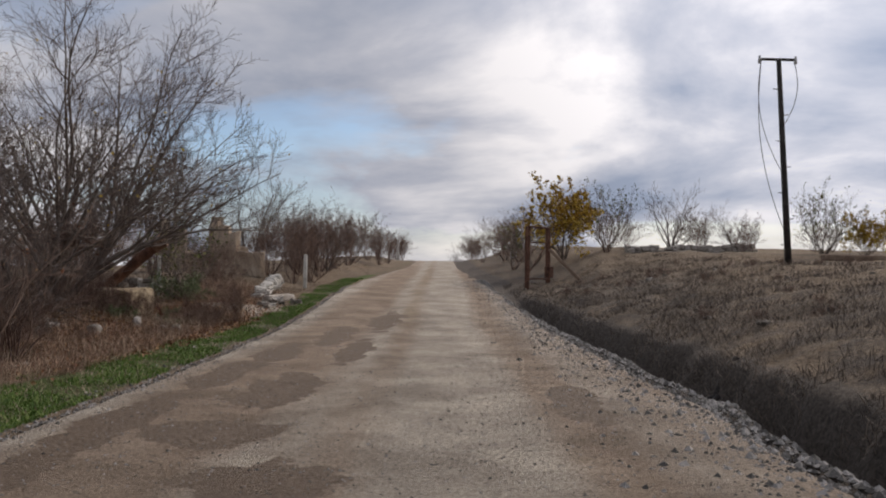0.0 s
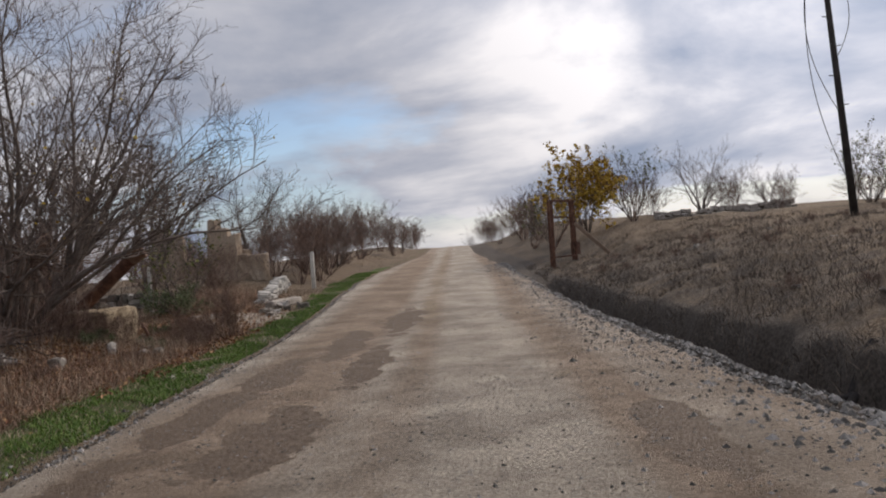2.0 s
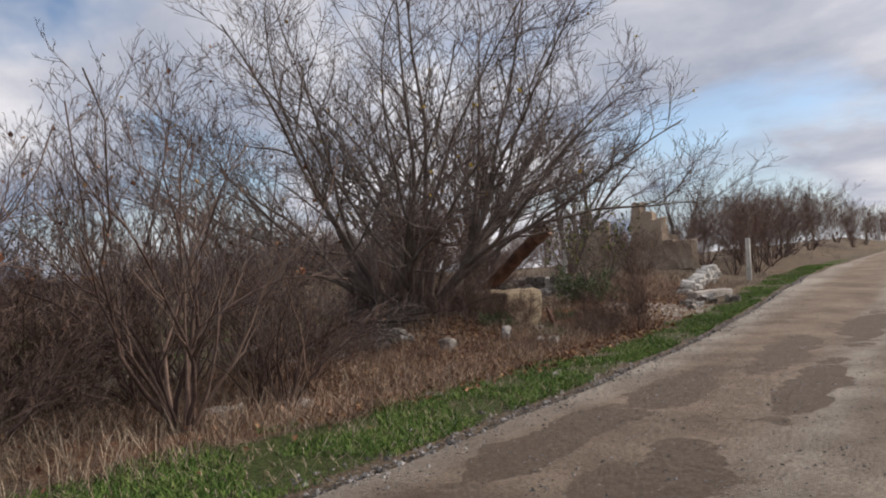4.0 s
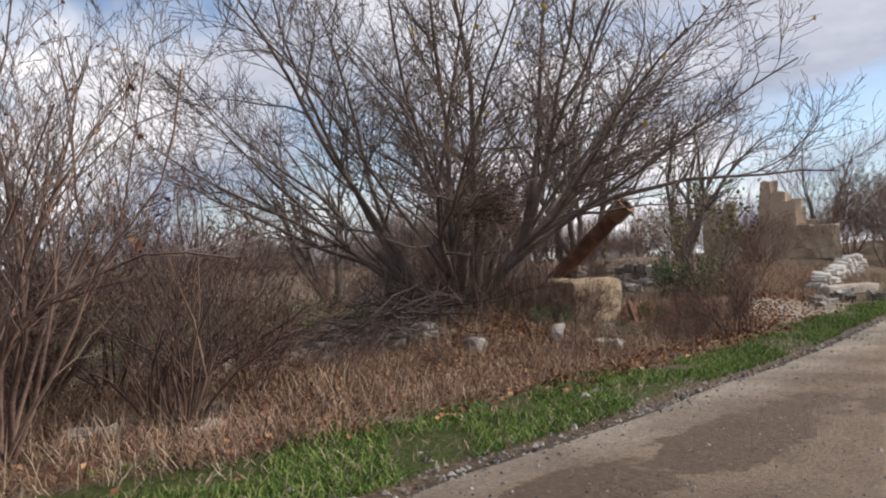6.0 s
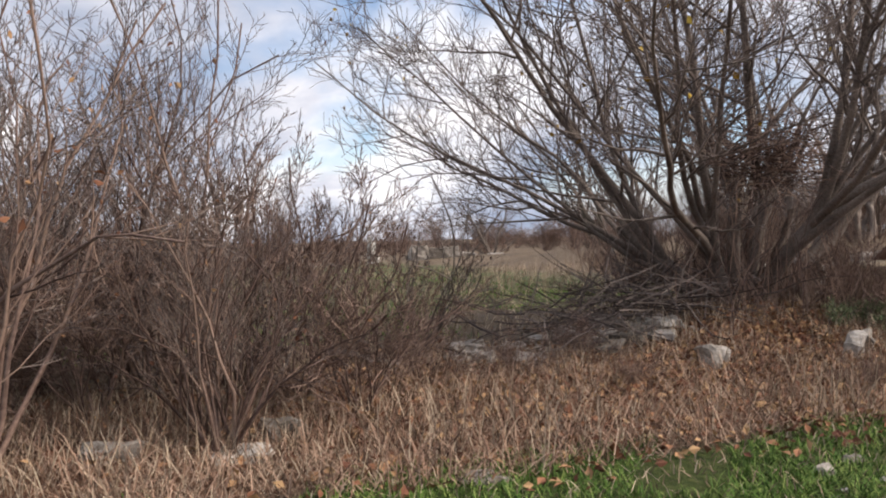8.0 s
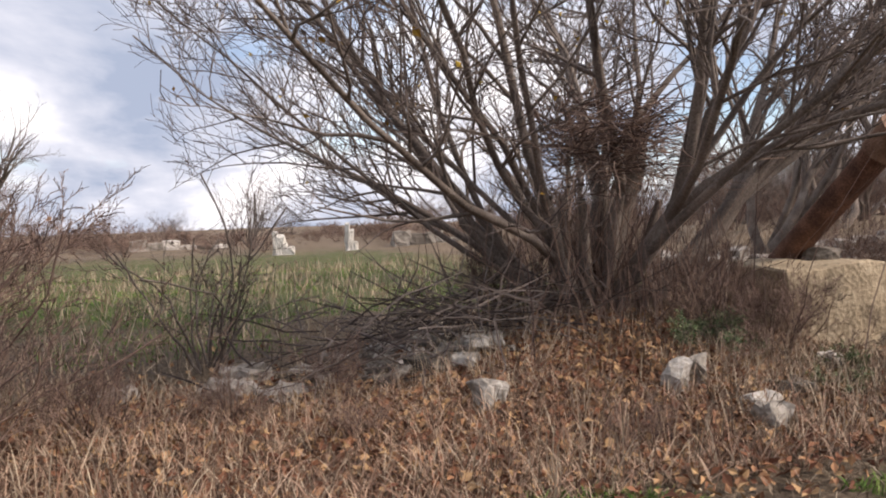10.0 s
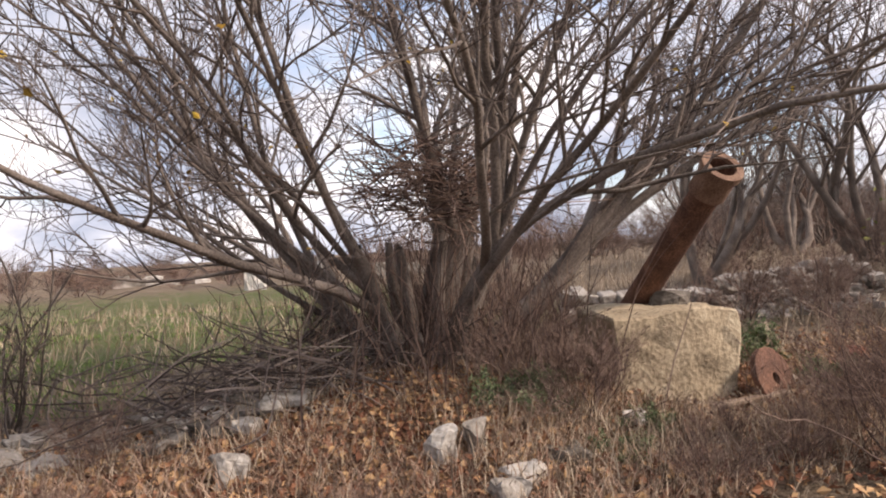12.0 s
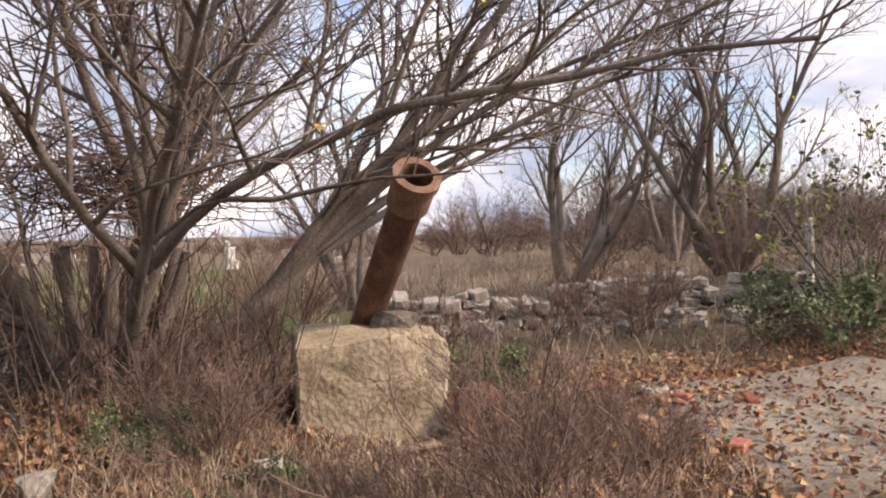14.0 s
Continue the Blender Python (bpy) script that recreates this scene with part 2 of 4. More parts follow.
def rise(y):
    """The road's long climb to its crest."""
    if y < 16:
        return 0.0
    if y < 80:
        return 0.52 + 0.036 * (y - 29) if y > 29 else 0.52 * ((y - 16) / 13) ** 1.5
    return 2.36 - 0.02 * (min(y, 130) - 80)


def left_edge(y):
    return -3.62 - 0.16 * bump2(0, y, 0.35, 3.0) - 0.02 * (min(max(y, 12), 32) - 12) + 1.35 * smooth(34, 62, y)


def right_edge(y):
    return 2.82 + 0.18 * bump2(0, y, 0.4, 7.0) - 0.035 * (min(max(y, 12), 40) - 12) - 0.75 * smooth(38, 60, y)


def land(x, y):
    le, re = left_edge(y), right_edge(y)
    r = rise(y)
    if x < le:
        r *= 1 - 0.55 * smooth(0, 30, le - x)
        z = r + 0.03 * smooth(0, 0.4, le - x) - 0.02 + 0.07 * smooth(1.3, 3.0, le - x) * (1 + 1.3 * bump2(x, y, 0.45, 1.0))
        z += 0.36 * math.exp(-((x + 8.2) ** 2 + (y - 16.9) ** 2) / 3.0)
        z -= 0.13 * math.exp(-((x + 6.7) / 0.8) ** 2 - ((y - 18.8) / 1.0) ** 2)
        z += 0.025 * bump2(x, y, 2.1, 5.0) * smooth(0.2, 1.5, le - x)
        if y > 18:
            z += 0.40 * smooth(23.0, 28.5, y) * smooth(1.5, 4.5, le - x) * (1 - smooth(25, 40, le - x))
        return z
    if x > re:
        d = x - re + 0.16 * bump2(x, y, 1.4, 8.0) + 0.10 * bump2(x, y, 3.4, 2.0)
        fade = 1 - smooth(26, 32, y)
        ditch = -0.55 * math.exp(-((d - 0.58) / 0.24) ** 2) * fade
        bank = (0.28 * smooth(0.68, 1.1, d) + 0.36 * smooth(1.0, 2.2, d) + 0.58 * smooth(1.8, 4.6, d) + 0.42 * smooth(4.5, 8.5, d)) * (0.3 + 0.7 * max(fade, smooth(2.5, 6.0, d)))
        bank *= 1 - 0.25 * smooth(25, 60, d)
        lump = 0.17 * bump2(x, y, 0.8, 2.0) * smooth(0.8, 2.2, d) + 0.09 * bump2(x, y, 2.3, 4.0) * smooth(0.8, 1.6, d)
        return r * (0.55 + 0.45 * smooth(28, 40, y)) + ditch + bank + lump + 0.03 * math.exp(-((d - 0.1) / 0.25) ** 2)
    rut = -0.03 * math.exp(-((x + 1.75) / 0.45) ** 2) - 0.02 * math.exp(-((x - 1.2) / 0.45) ** 2)
    return r + rut + 0.012 * bump2(x, y, 1.7, 6.0)


def spaced(stops):
    out = []
    for a, b, step in stops:
        n = max(1, round((b - a) / step))
        out += [a + (b - a) * i / n for i in range(n)]
    return out + [stops[-1][1]]


def sheet(name, xs, ys, zf, zone, mat):
    verts = [(x, y, zf(x, y)) for y in ys for x in xs]
    w = len(xs)
    faces = [(j * w + i, j * w + i + 1, (j + 1) * w + i + 1, (j + 1) * w + i) for j in range(len(ys) - 1) for i in range(w - 1)]
    me = bpy.data.meshes.new(name)
    me.from_pydata(verts, [], faces)
    ca = me.color_attributes.new("zone", "FLOAT_COLOR", "POINT")
    ca.data.foreach_set("color", np.array([(*zone(v[0], v[1]), 1.0) for v in verts], dtype=np.float32).ravel())
    me.polygons.foreach_set("use_smooth", [True] * len(faces))
    me.materials.append(mat)
    return new(name, me)


def verge(y):
    return 1.5 - 0.6 * smooth(13, 16, y) + 0.35 * bump2(0, y, 0.7, 5.0)


def ground_zone(x, y):
    le, re = left_edge(y), right_edge(y)
    if x < le:
        d = le - x
        w = verge(y)
        green = smooth(0.05, 0.3, d) * (1 - smooth(w - 0.4, w + 0.3, d)) * (0.9 if y < 45 else 0.4)
        green = max(green, 0.57 * smooth(7, 10, d) * smooth(-2, 4, y) * (1 - smooth(20, 26, y)) * (1 - smooth(25, 60, d)))
        rust = smooth(1.1, 1.7, d) * (1 - smooth(4.2, 5.5, d)) * 0.75 * (1 - smooth(26, 32, y)) * smooth(6, 10, y)
        bare = 0.55 * (1 - smooth(0, 0.2, d)) + 0.8 * smooth(19.6, 20.6, y) * (1 - smooth(24.5, 25.5, y)) * smooth(0.8, 1.6, d) * (1 - smooth(3.9, 4.7, d))
        return green, rust, bare
    if x > re:
        d = x - re
        return 0.32 * smooth(1.4, 2.6, d) * (1 - smooth(8, 12, d)) * max(0, 0.3 + bump2(x, y, 0.5, 9.0)), 0.0, 0.9 * (1 - smooth(0.7, 1.3, d)) + 0.5 * (1 - smooth(3, 8, d))
    return 0.0, 0.0, 0.6


def ground_height(x, y):
    z = land(x, y)
    if left_edge(y) < x < right_edge(y):
        z -= 0.05
    return z


xs = spaced([(-900, -120, 90), (-120, -40, 8), (-40, -14, 1.3), (-14, -3.2, 0.16), (-3.2, 2.6, 0.8), (2.6, 8, 0.13), (8, 14, 0.5), (14, 60, 4), (60, 120, 12), (120, 900, 90)])
ys = spaced([(-300, -40, 40), (-40, -2, 3), (-2, 36, 0.2), (36, 60, 1.0), (60, 140, 4), (140, 900, 80)])
tagged(sheet("ground", xs, ys, ground_height, ground_zone, EARTH), "uneven dry grassland with a green verge and weedy earth bank", "ground", kind="structure")

DAMP = ((-1.85, 9.6, 0.42, 1.5), (-1.95, 7.2, 0.65, 0.5), (-1.2, 5.7, 0.6, 0.55), (-2.95, 7.4, 0.32, 2.2), (-2.85, 10.8, 0.32, 1.6), (-2.7, 13.4, 0.35, 1.6), (-1.5, 14.0, 0.3, 2.0), (-2.2, 17.0, 0.35, 2.2), (-1.4, 20.5, 0.4, 2.5), (1.5, 9.0, 0.3, 1.2))


def road_zone(s, y):
    x = left_edge(y) + s * (right_edge(y) - left_edge(y))
    brown = 0.95 * math.exp(-((x + 2.4) / 1.0) ** 2) + 0.75 * math.exp(-((x - 1.35) / 0.5) ** 2) + 0.5 * math.exp(-((x + 0.75) / 0.35) ** 2) + 0.55 * math.exp(-((x - 2.5) / 0.6) ** 2)
    brown *= 1 - 0.45 * smooth(40, 70, y)
    wet = max(math.exp(-((x - a) / c) ** 2 - ((y - b) / d) ** 2) for a, b, c, d in DAMP)
    tan = 0.55 * math.exp(-((x - 1.1) / 0.6) ** 2) * (0.5 + 0.8 * bump2(x, y * 0.4, 0.9, 2.0)) + 0.5 * math.exp(-((x + 0.9) / 0.5) ** 2) * smooth(14, 20, y)
    return min(1, brown), wet, max(0, tan)


def build_road():
    us = [i / 60 for i in range(61)]
    vs = spaced([(-30, -1, 2.0), (-1, 30, 0.16), (30, 60, 0.6), (60, 140, 3)])
    ob = sheet("road", us, vs, lambda s, y: 0.0, road_zone, ROAD)
    for v in ob.data.vertices:
        s, y = v.co.x, v.co.y
        x = left_edge(y) + s * (right_edge(y) - left_edge(y))
        edge = min(s, 1 - s)
        v.co.x = x
        v.co.z = land(x, y) + 0.010 - 0.05 * (1 - smooth(0.0, 0.02, edge)) + 0.004 * bump2(x, y, 2.3, 1.0)
    return tagged(ob, "unpaved gravel road with brown damp patches and wheel tracks", "road", kind="structure")


build_road()


def path_zone(x, y):
    return 0.55 * bump2(x, y, 0.7, 4.0) + 0.2, 0.0, 0.0


def build_path():
    """A trodden hard patch leading off the verge between the weeds."""
    ob = sheet("path", spaced([(-7.9, -4.4, 0.12)]), spaced([(20.3, 24.4, 0.12)]), lambda x, y: 0.0, path_zone, ROAD)
    for v in ob.data.vertices:
        x, y = v.co.x, v.co.y
        edge = min(x + 7.9, -4.4 - x, y - 20.3, 24.4 - y) + 0.35 * bump2(x, y, 1.6, 2.0)
        v.co.z = land(x, y) + 0.03 - 0.12 * (1 - smooth(0.1, 0.5, edge))
    return tagged(ob, "bare grey trodden path strewn with leaves", "path", kind="structure")


build_path()


# ---- building helpers ----
def thing(name, x, y, z, label, category, group="", turn=0.0):
    ob = new(name)
    ob.empty_display_size = 0.1
    ob.matrix_basis = pose(x, y, z, 0, 0, turn)
    return tagged(ob, label, category, group)


def part(name, bm, mat, parent, label=""):
    me = bpy.data.meshes.new(name)
    if isinstance(bm, Soup):
        me.from_pydata(bm.v, [], bm.f)
        if bm.round:
            me.polygons.foreach_set("use_smooth", [True] * len(bm.f))
    else:
        bm.to_mesh(me)
        bm.free()
    me.materials.append(mat)
    ob = new(name, me)
    ob.parent = parent
    return tagged(ob, label)


class Soup:
    """Loose pieces gathered into one mesh."""

    def __init__(self, round=False):
        self.v, self.f, self.round = [], [], round

    def tube(self, pts, radii, sides=4):
        base = len(self.v)
        for i, p in enumerate(pts):
            a = pts[min(i + 1, len(pts) - 1)] - pts[max(i - 1, 0)]
            u = a.cross(Vector((0.31, 0.52, 0.79)))
            if u.length < 1e-6:
                u = Vector((1, 0, 0))
            u.normalize()
            w = a.normalized().cross(u)
            for k in range(sides):
                t = 2 * math.pi * k / sides
                self.v.append(tuple(p + radii[i] * (math.cos(t) * u + math.sin(t) * w)))
        for i in range(len(pts) - 1):
            for k in range(sides):
                q = base + i * sides
                self.f.append((q + k, q + (k + 1) % sides, q + sides + (k + 1) % sides, q + sides + k))

    def blade(self, p, tip, width, rng):
        t = rng.random() * 6.28
        d = Vector((math.cos(t), math.sin(t), 0)) * width / 2
        b = len(self.v)
        m = p.lerp(tip, 0.55) + Vector((0, 0, 0.12 * (tip - p).length))
        self.v += [tuple(p - d), tuple(p + d), tuple(m + d * 0.7), tuple(m - d * 0.7), tuple(tip)]
        self.f += [(b, b + 1, b + 2, b + 3), (b + 3, b + 2, b + 4)]

    def leaf(self, p, size, rng, flat=0.0):
        n = Vector((rng.gauss(0, 1), rng.gauss(0, 1), rng.gauss(0, 1) + flat)).normalized()
        u = n.orthogonal().normalized()
        u.rotate(Matrix.Rotation(rng.random() * 6.28, 3, n))
        w = n.cross(u)
        b = len(self.v)
        fold = n * size * 0.15
        self.v += [tuple(p - u * size * 0.5), tuple(p + w * size * 0.33 + fold), tuple(p + u * size * 0.5), tuple(p - w * size * 0.33 + fold)]
        self.f += [(b, b + 1, b + 2), (b, b + 2, b + 3)]

    def pebble(self, p, size, rng):
        b = len(self.v)
        s = [size * (0.6 + 0.6 * rng.random()) for _ in range(6)]
        t = rng.random() * 6.28
        c, n = math.cos(t), math.sin(t)
        for (x, y, z), k in zip(((1, 0, 0), (0, 1, 0), (-1, 0, 0), (0, -1, 0), (0.1, 0.1, 0.75), (0, 0, -0.6)), s):
            self.v.append((p.x + (x * c - y * n) * k, p.y + (x * n + y * c) * k, p.z + z * k))
        self.f += [(b + i, b + (i + 1) % 4, b + 4) for i in range(4)] + [(b + (i + 1) % 4, b + i, b + 5) for i in range(4)]


def stuff(name, soup, mat, label, category):
    me = bpy.data.meshes.new(name)
    me.from_pydata(soup.v, [], soup.f)
    me.materials.append(mat)
    return tagged(new(name, me), label, category, kind="stuff")


def curve_line(p, d, length, rng, n=5, wander=0.12, lift=0.0):
    pts, q, way = [p.copy()], p.copy(), d.normalized()
    for _ in range(n):
        way = (way + Vector((rng.gauss(0, wander), rng.gauss(0, wander), rng.gauss(0, wander) + lift))).normalized()
        q = q + way * length / n
        pts.append(q.copy())
    return pts


def along(pts, t):
    f = t * (len(pts) - 1)
    i = min(int(f), len(pts) - 2)
    return pts[i].lerp(pts[i + 1], f - i), (pts[i + 1] - pts[i]).normalized()


def sideways(d, rng, angle):
    a = d.orthogonal().normalized()
    a.rotate(Matrix.Rotation(rng.random() * 6.28, 3, d))
    return (d * math.cos(angle) + a * math.sin(angle)).normalized()


def sprout(wood, twigs, pts, r0, level, counts, shrink, rng, lift, tips):
    """Side shoots along a limb, down to the last level."""
    last = level == len(counts) - 1
    length = sum((pts[i + 1] - pts[i]).length for i in range(len(pts) - 1))
    for i in range(counts[level]):
        t = 0.22 + 0.78 * (i + rng.random()) / counts[level]
        p, d = along(pts, min(t, 0.99))
        way = sideways(d, rng, radians(rng.uniform(22, 52)))
        way.z += lift
        way.normalize()
        ln = length * shrink * rng.uniform(0.65, 1.2) * (1.15 - 0.5 * t)
        r = r0 * (1 - 0.75 * t) * (0.6 if not last else 0.7)
        r = max(r, 0.0035)
        sub = curve_line(p, way, ln, rng, 3 if last else 4, 0.11, lift * 0.25)
        soup = wood if level == 0 else twigs
        n = len(sub) - 1
        soup.tube(sub, [max(0.0022, r * (1 - 0.8 * k / n)) for k in range(n + 1)], 3 if level else 4)
        if last:
            tips.append(sub[-1]); tips.append(sub[1])
        else:
            sprout(wood, twigs, sub, r, level + 1, counts, shrink, rng, lift, tips)


def make_tree(name, seed, limbs, counts, label, category="tree", group="", bark=None, twig=None, shrink=0.5, lift=0.10, leaves=None, leaf_count=0, leaf_size=0.05, leaf_label=""):
    """limbs: (bearing, elevation, length, radius, start height), in degrees and metres."""
    rng = random.Random(seed)
    wood, twigs, tips = Soup(True), Soup(), []
    for bearing, el, ln, r, z0 in limbs:
        b, e = radians(bearing), radians(el)
        d = Vector((math.cos(b) * math.cos(e), math.sin(b) * math.cos(e), math.sin(e)))
        start = Vector((0.10 * math.cos(b), 0.10 * math.sin(b), z0))
        pts = curve_line(start, d, ln, rng, 8, 0.17, 0.03)
        r *= 0.78
        wood.tube(pts, [max(0.008, r * (1 - 0.86 * (k / 8) ** 0.8)) for k in range(9)], 7 if r > 0.04 else 5)
        sprout(wood, twigs, pts, r * 0.75, 0, counts, shrink, rng, lift, tips)
    ob = thing(name, 0, 0, 0, label, category, group)
    part("trunk", wood, bark or BARK, ob)
    part("crown", twigs, twig or TWIG, ob, "fine bare twigs")
    if leaves:
        soup = Soup()
        for _ in range(leaf_count):
            p = rng.choice(tips) + Vector((rng.gauss(0, 0.05), rng.gauss(0, 0.05), rng.gauss(0, 0.05)))
            soup.leaf(p, leaf_size * rng.uniform(0.6, 1.3), rng)
        part("leaves", soup, leaves, ob, leaf_label)
    return ob


def put(ob, x, y, turn=0.0, size=1.0, sink=0.05):
    ob.matrix_basis = pose(x, y, land(x, y) - sink, 0, 0, turn) @ Matrix.Scale(size, 4)
    return ob


def again(ob, x, y, turn, size, tall=1.0, label=""):
    c = copy_thing(ob, Matrix.Identity(4))
    c.matrix_basis = pose(x, y, land(x, y) - 0.05, 0, 0, turn) @ Matrix.Diagonal((size, size, size * tall, 1))
    return tagged(c, label)


def rough_box(sx, sy, sz, seed, jag=0.06, bevel=0.03, cuts=2):
    """A worn block, its base at z = 0."""
    bm = bmesh.new()
    bmesh.ops.create_cube(bm, size=1.0)
    bmesh.ops.scale(bm, vec=(sx, sy, sz), verts=bm.verts)
    bmesh.ops.bevel(bm, geom=list(bm.edges), offset=min(bevel, 0.3 * min(sx, sy, sz)), segments=1, affect="EDGES")
    if cuts:
        bmesh.ops.subdivide_edges(bm, edges=[e for e in bm.edges if e.calc_length() > 0.25 * min(sx, sy, sz)], cuts=cuts, use_grid_fill=True)
    for v in bm.verts:
        n = noise.noise_vector(v.co * (1.4 / max(0.15, min(sx, sy, sz))) + Vector((seed * 3.7, seed, -seed)))
        n2 = noise.noise_vector(v.co * 9 + Vector((seed, 0, 0)))
        v.co += n * jag + n2 * jag * 0.35
        v.co.z += sz / 2
    return bm


def straight(p, q, r0, r1, sides=10):
    s = Soup(True)
    s.tube([p, p.lerp(q, 0.5), q], [r0, (r0 + r1) / 2, r1], sides)
    b = len(s.v) - sides
    s.f.append(tuple(range(b, b + sides)))
    s.f.append(tuple(reversed(range(sides))))
    return s


def bar(p, q, w, h=None):
    """A rectangular bar from p to q."""
    h = h or w
    bm = bmesh.new()
    bmesh.ops.create_cube(bm, size=1.0)
    d = q - p
    m = Matrix.Translation(p.lerp(q, 0.5)) @ d.to_track_quat("X", "Z").to_matrix().to_4x4() @ Matrix.Diagonal((d.length, w, h, 1))
    bmesh.ops.transform(bm, matrix=m, verts=bm.verts)
    bmesh.ops.bevel(bm, geom=list(bm.edges), offset=min(w, h) * 0.15, segments=1, affect="EDGES")
    return bm


# ---- the great bare tree ----
rnd = random.Random(11)


def arch(p, d, length, rng, n, wander, sag):
    """A limb that bows outwards and lifts again at its tip."""
    pts, q, way = [p.copy()], p.copy(), d.normalized()
    for i in range(n):
        bend = sag * (0.5 - i / n)
        way = (way + Vector((rng.gauss(0, wander), rng.gauss(0, wander), rng.gauss(0, wander) - bend))).normalized()
        q = q + way * length / n
        pts.append(q.copy())
    return pts


def heading(bearing, el):
    b, e = radians(bearing), radians(el)
    return Vector((math.cos(b) * math.cos(e), math.sin(b) * math.cos(e), math.sin(e)))


def offshoots(wood, twigs, pts, r0, level, counts, rng, tips, reach):
    """Forking side branches, long and crooked, down to fine twigs."""
    last = level == len(counts) - 1
    for i in range(counts[level]):
        t = 0.18 + 0.80 * (i + rng.random()) / counts[level]
        p, d = along(pts, min(t, 0.985))
        way = sideways(d, rng, radians(rng.uniform(24, 58)))
        way.z += 0.10
        if way.z < -0.1:
            way.z *= -1
        ln = reach * rng.uniform(0.55, 1.2) * (1.1 - 0.55 * t)
        r = max(r0 * (1 - 0.72 * t) * 0.6, 0.0042)
        sub = curve_line(p, way, ln, rng, 3 if last else 5, 0.17, 0.03)
        n = len(sub) - 1
        (wood if level == 0 else twigs).tube(sub, [max(0.0027, r * (1 - 0.75 * k / n)) for k in range(n + 1)], 3 if level else 4)
        if last:
            tips.append(sub[-1])
        else:
            offshoots(wood, twigs, sub, r, level + 1, counts, rng, tips, reach * 0.46)


def great_tree():
    rng = random.Random(5)
    wood, twigs, tips = Soup(True), Soup(), []
    # stems: bearing, elevation, length, radius; each carries a fan of limbs
    stems = ((255, 54, 1.5, 0.095), (75, 44, 1.8, 0.115), (165, 64, 1.5, 0.085), (20, 62, 1.4, 0.085), (300, 62, 1.4, 0.08), (95, 82, 1.8, 0.105), (225, 42, 1.4, 0.075))
    built = []
    for sb, se, sl, sr in stems:
        root = Vector((0.10 * math.cos(radians(sb)), 0.10 * math.sin(radians(sb)), -0.1))
        stem = curve_line(root, heading(sb, se), sl, rng, 5, 0.10, 0.02)
        wood.tube(stem, [sr * 1.25, sr * 1.05, sr, sr * 0.92, sr * 0.85, sr * 0.62], 9)
        built.append((stem, heading(sb, se), sr))
    # limbs spread evenly over the dome, each from the stem that leans its way
    count = 38
    for k in range(count):
        el = math.degrees(math.asin(0.33 + 0.66 * (k + 0.5) / count)) + rng.uniform(-3, 3)
        be = (k * 137.5 + 20 + rng.uniform(-9, 9)) % 360
        if 25 < be < 100 and el < 40:
            el += 20
        d = heading(be, el)
        stem, lean, sr = max(built, key=lambda q: q[1].dot(d) + 0.12 * rng.random())
        p, _ = along(stem, rng.uniform(0.5, 0.99))
        span = 4.65 + 0.95 * math.sin(radians(el)) ** 2 - 0.4 * rng.random() - 0.4 * p.length
        r = sr * rng.uniform(0.42, 0.62)
        way = (d + lean * 0.25).normalized()
        pts = arch(p, way, span, rng, 9, 0.085, 0.06 if el < 60 else 0.0)
        wood.tube(pts, [max(0.009, r * (1 - 0.85 * (q / 9) ** 0.75)) for q in range(10)], 6)
        offshoots(wood, twigs, pts, r * 0.8, 0, (12, 7, 4), rng, tips, 1.65)
    ob = thing("tree", 0, 0, 0, "large many-stemmed bare tree spreading low over leaf litter", "tree")
    part("trunk", wood, BARK, ob)
    part("crown", twigs, TWIG, ob, "fine bare twigs")
    soup = Soup()
    for _ in range(260):
        soup.leaf(rng.choice(tips), 0.06 * rng.uniform(0.6, 1.3), rng)
    part("leaves", soup, YELLOW, ob, "few yellow leaves left")
    return ob


tree = put(great_tree(), -8.36, 16.95, 0, 1.13, 0.1)
core = Soup(True)
for k in range(7):
    a = k * 0.9
    s = Vector((0.09 * math.cos(a), 0.09 * math.sin(a), -0.15))
    core.tube(curve_line(s, Vector((0.34 * math.cos(a), 0.34 * math.sin(a), 1)), 1.3, rnd, 5, 0.06), [0.10, 0.08, 0.065, 0.055, 0.045, 0.03], 8)
part("stem", core, BARK, tree)
suckers = Soup()
for _ in range(520):
    a, d = rnd.random() * 6.28, abs(rnd.gauss(0, 0.65))
    p = Vector((d * math.cos(a), d * math.sin(a), 0.0))
    pts = curve_line(p, Vector((rnd.gauss(0, 0.3), rnd.gauss(0, 0.3), 1)), rnd.uniform(0.5, 1.6), rnd, 4, 0.13)
    suckers.tube(pts, [0.0055, 0.005, 0.004, 0.003, 0.002], 3)
part("undergrowth", suckers, TWIG_RED, tree, "thicket of thin shoots round the trunk")

nest = thing("twig_nest", -8.0, 16.95, land(-8.0, 16.95) + 1.65, "tangled heap of dead twigs caught in the tree fork", "nest")
heap = Soup()
for _ in range(620):
    p = Vector((rnd.gauss(0, 0.30), rnd.gauss(0, 0.42), rnd.gauss(0, 0.2)))
    heap.tube(curve_line(p, Vector((rnd.gauss(0, 1), rnd.gauss(0, 1), rnd.gauss(0, 0.45))), rnd.uniform(0.3, 0.8), rnd, 3, 0.2), [0.006, 0.006, 0.005, 0.003], 3)
tagged(part("nest_body", heap, TWIG_RED, nest), kind="stuff")

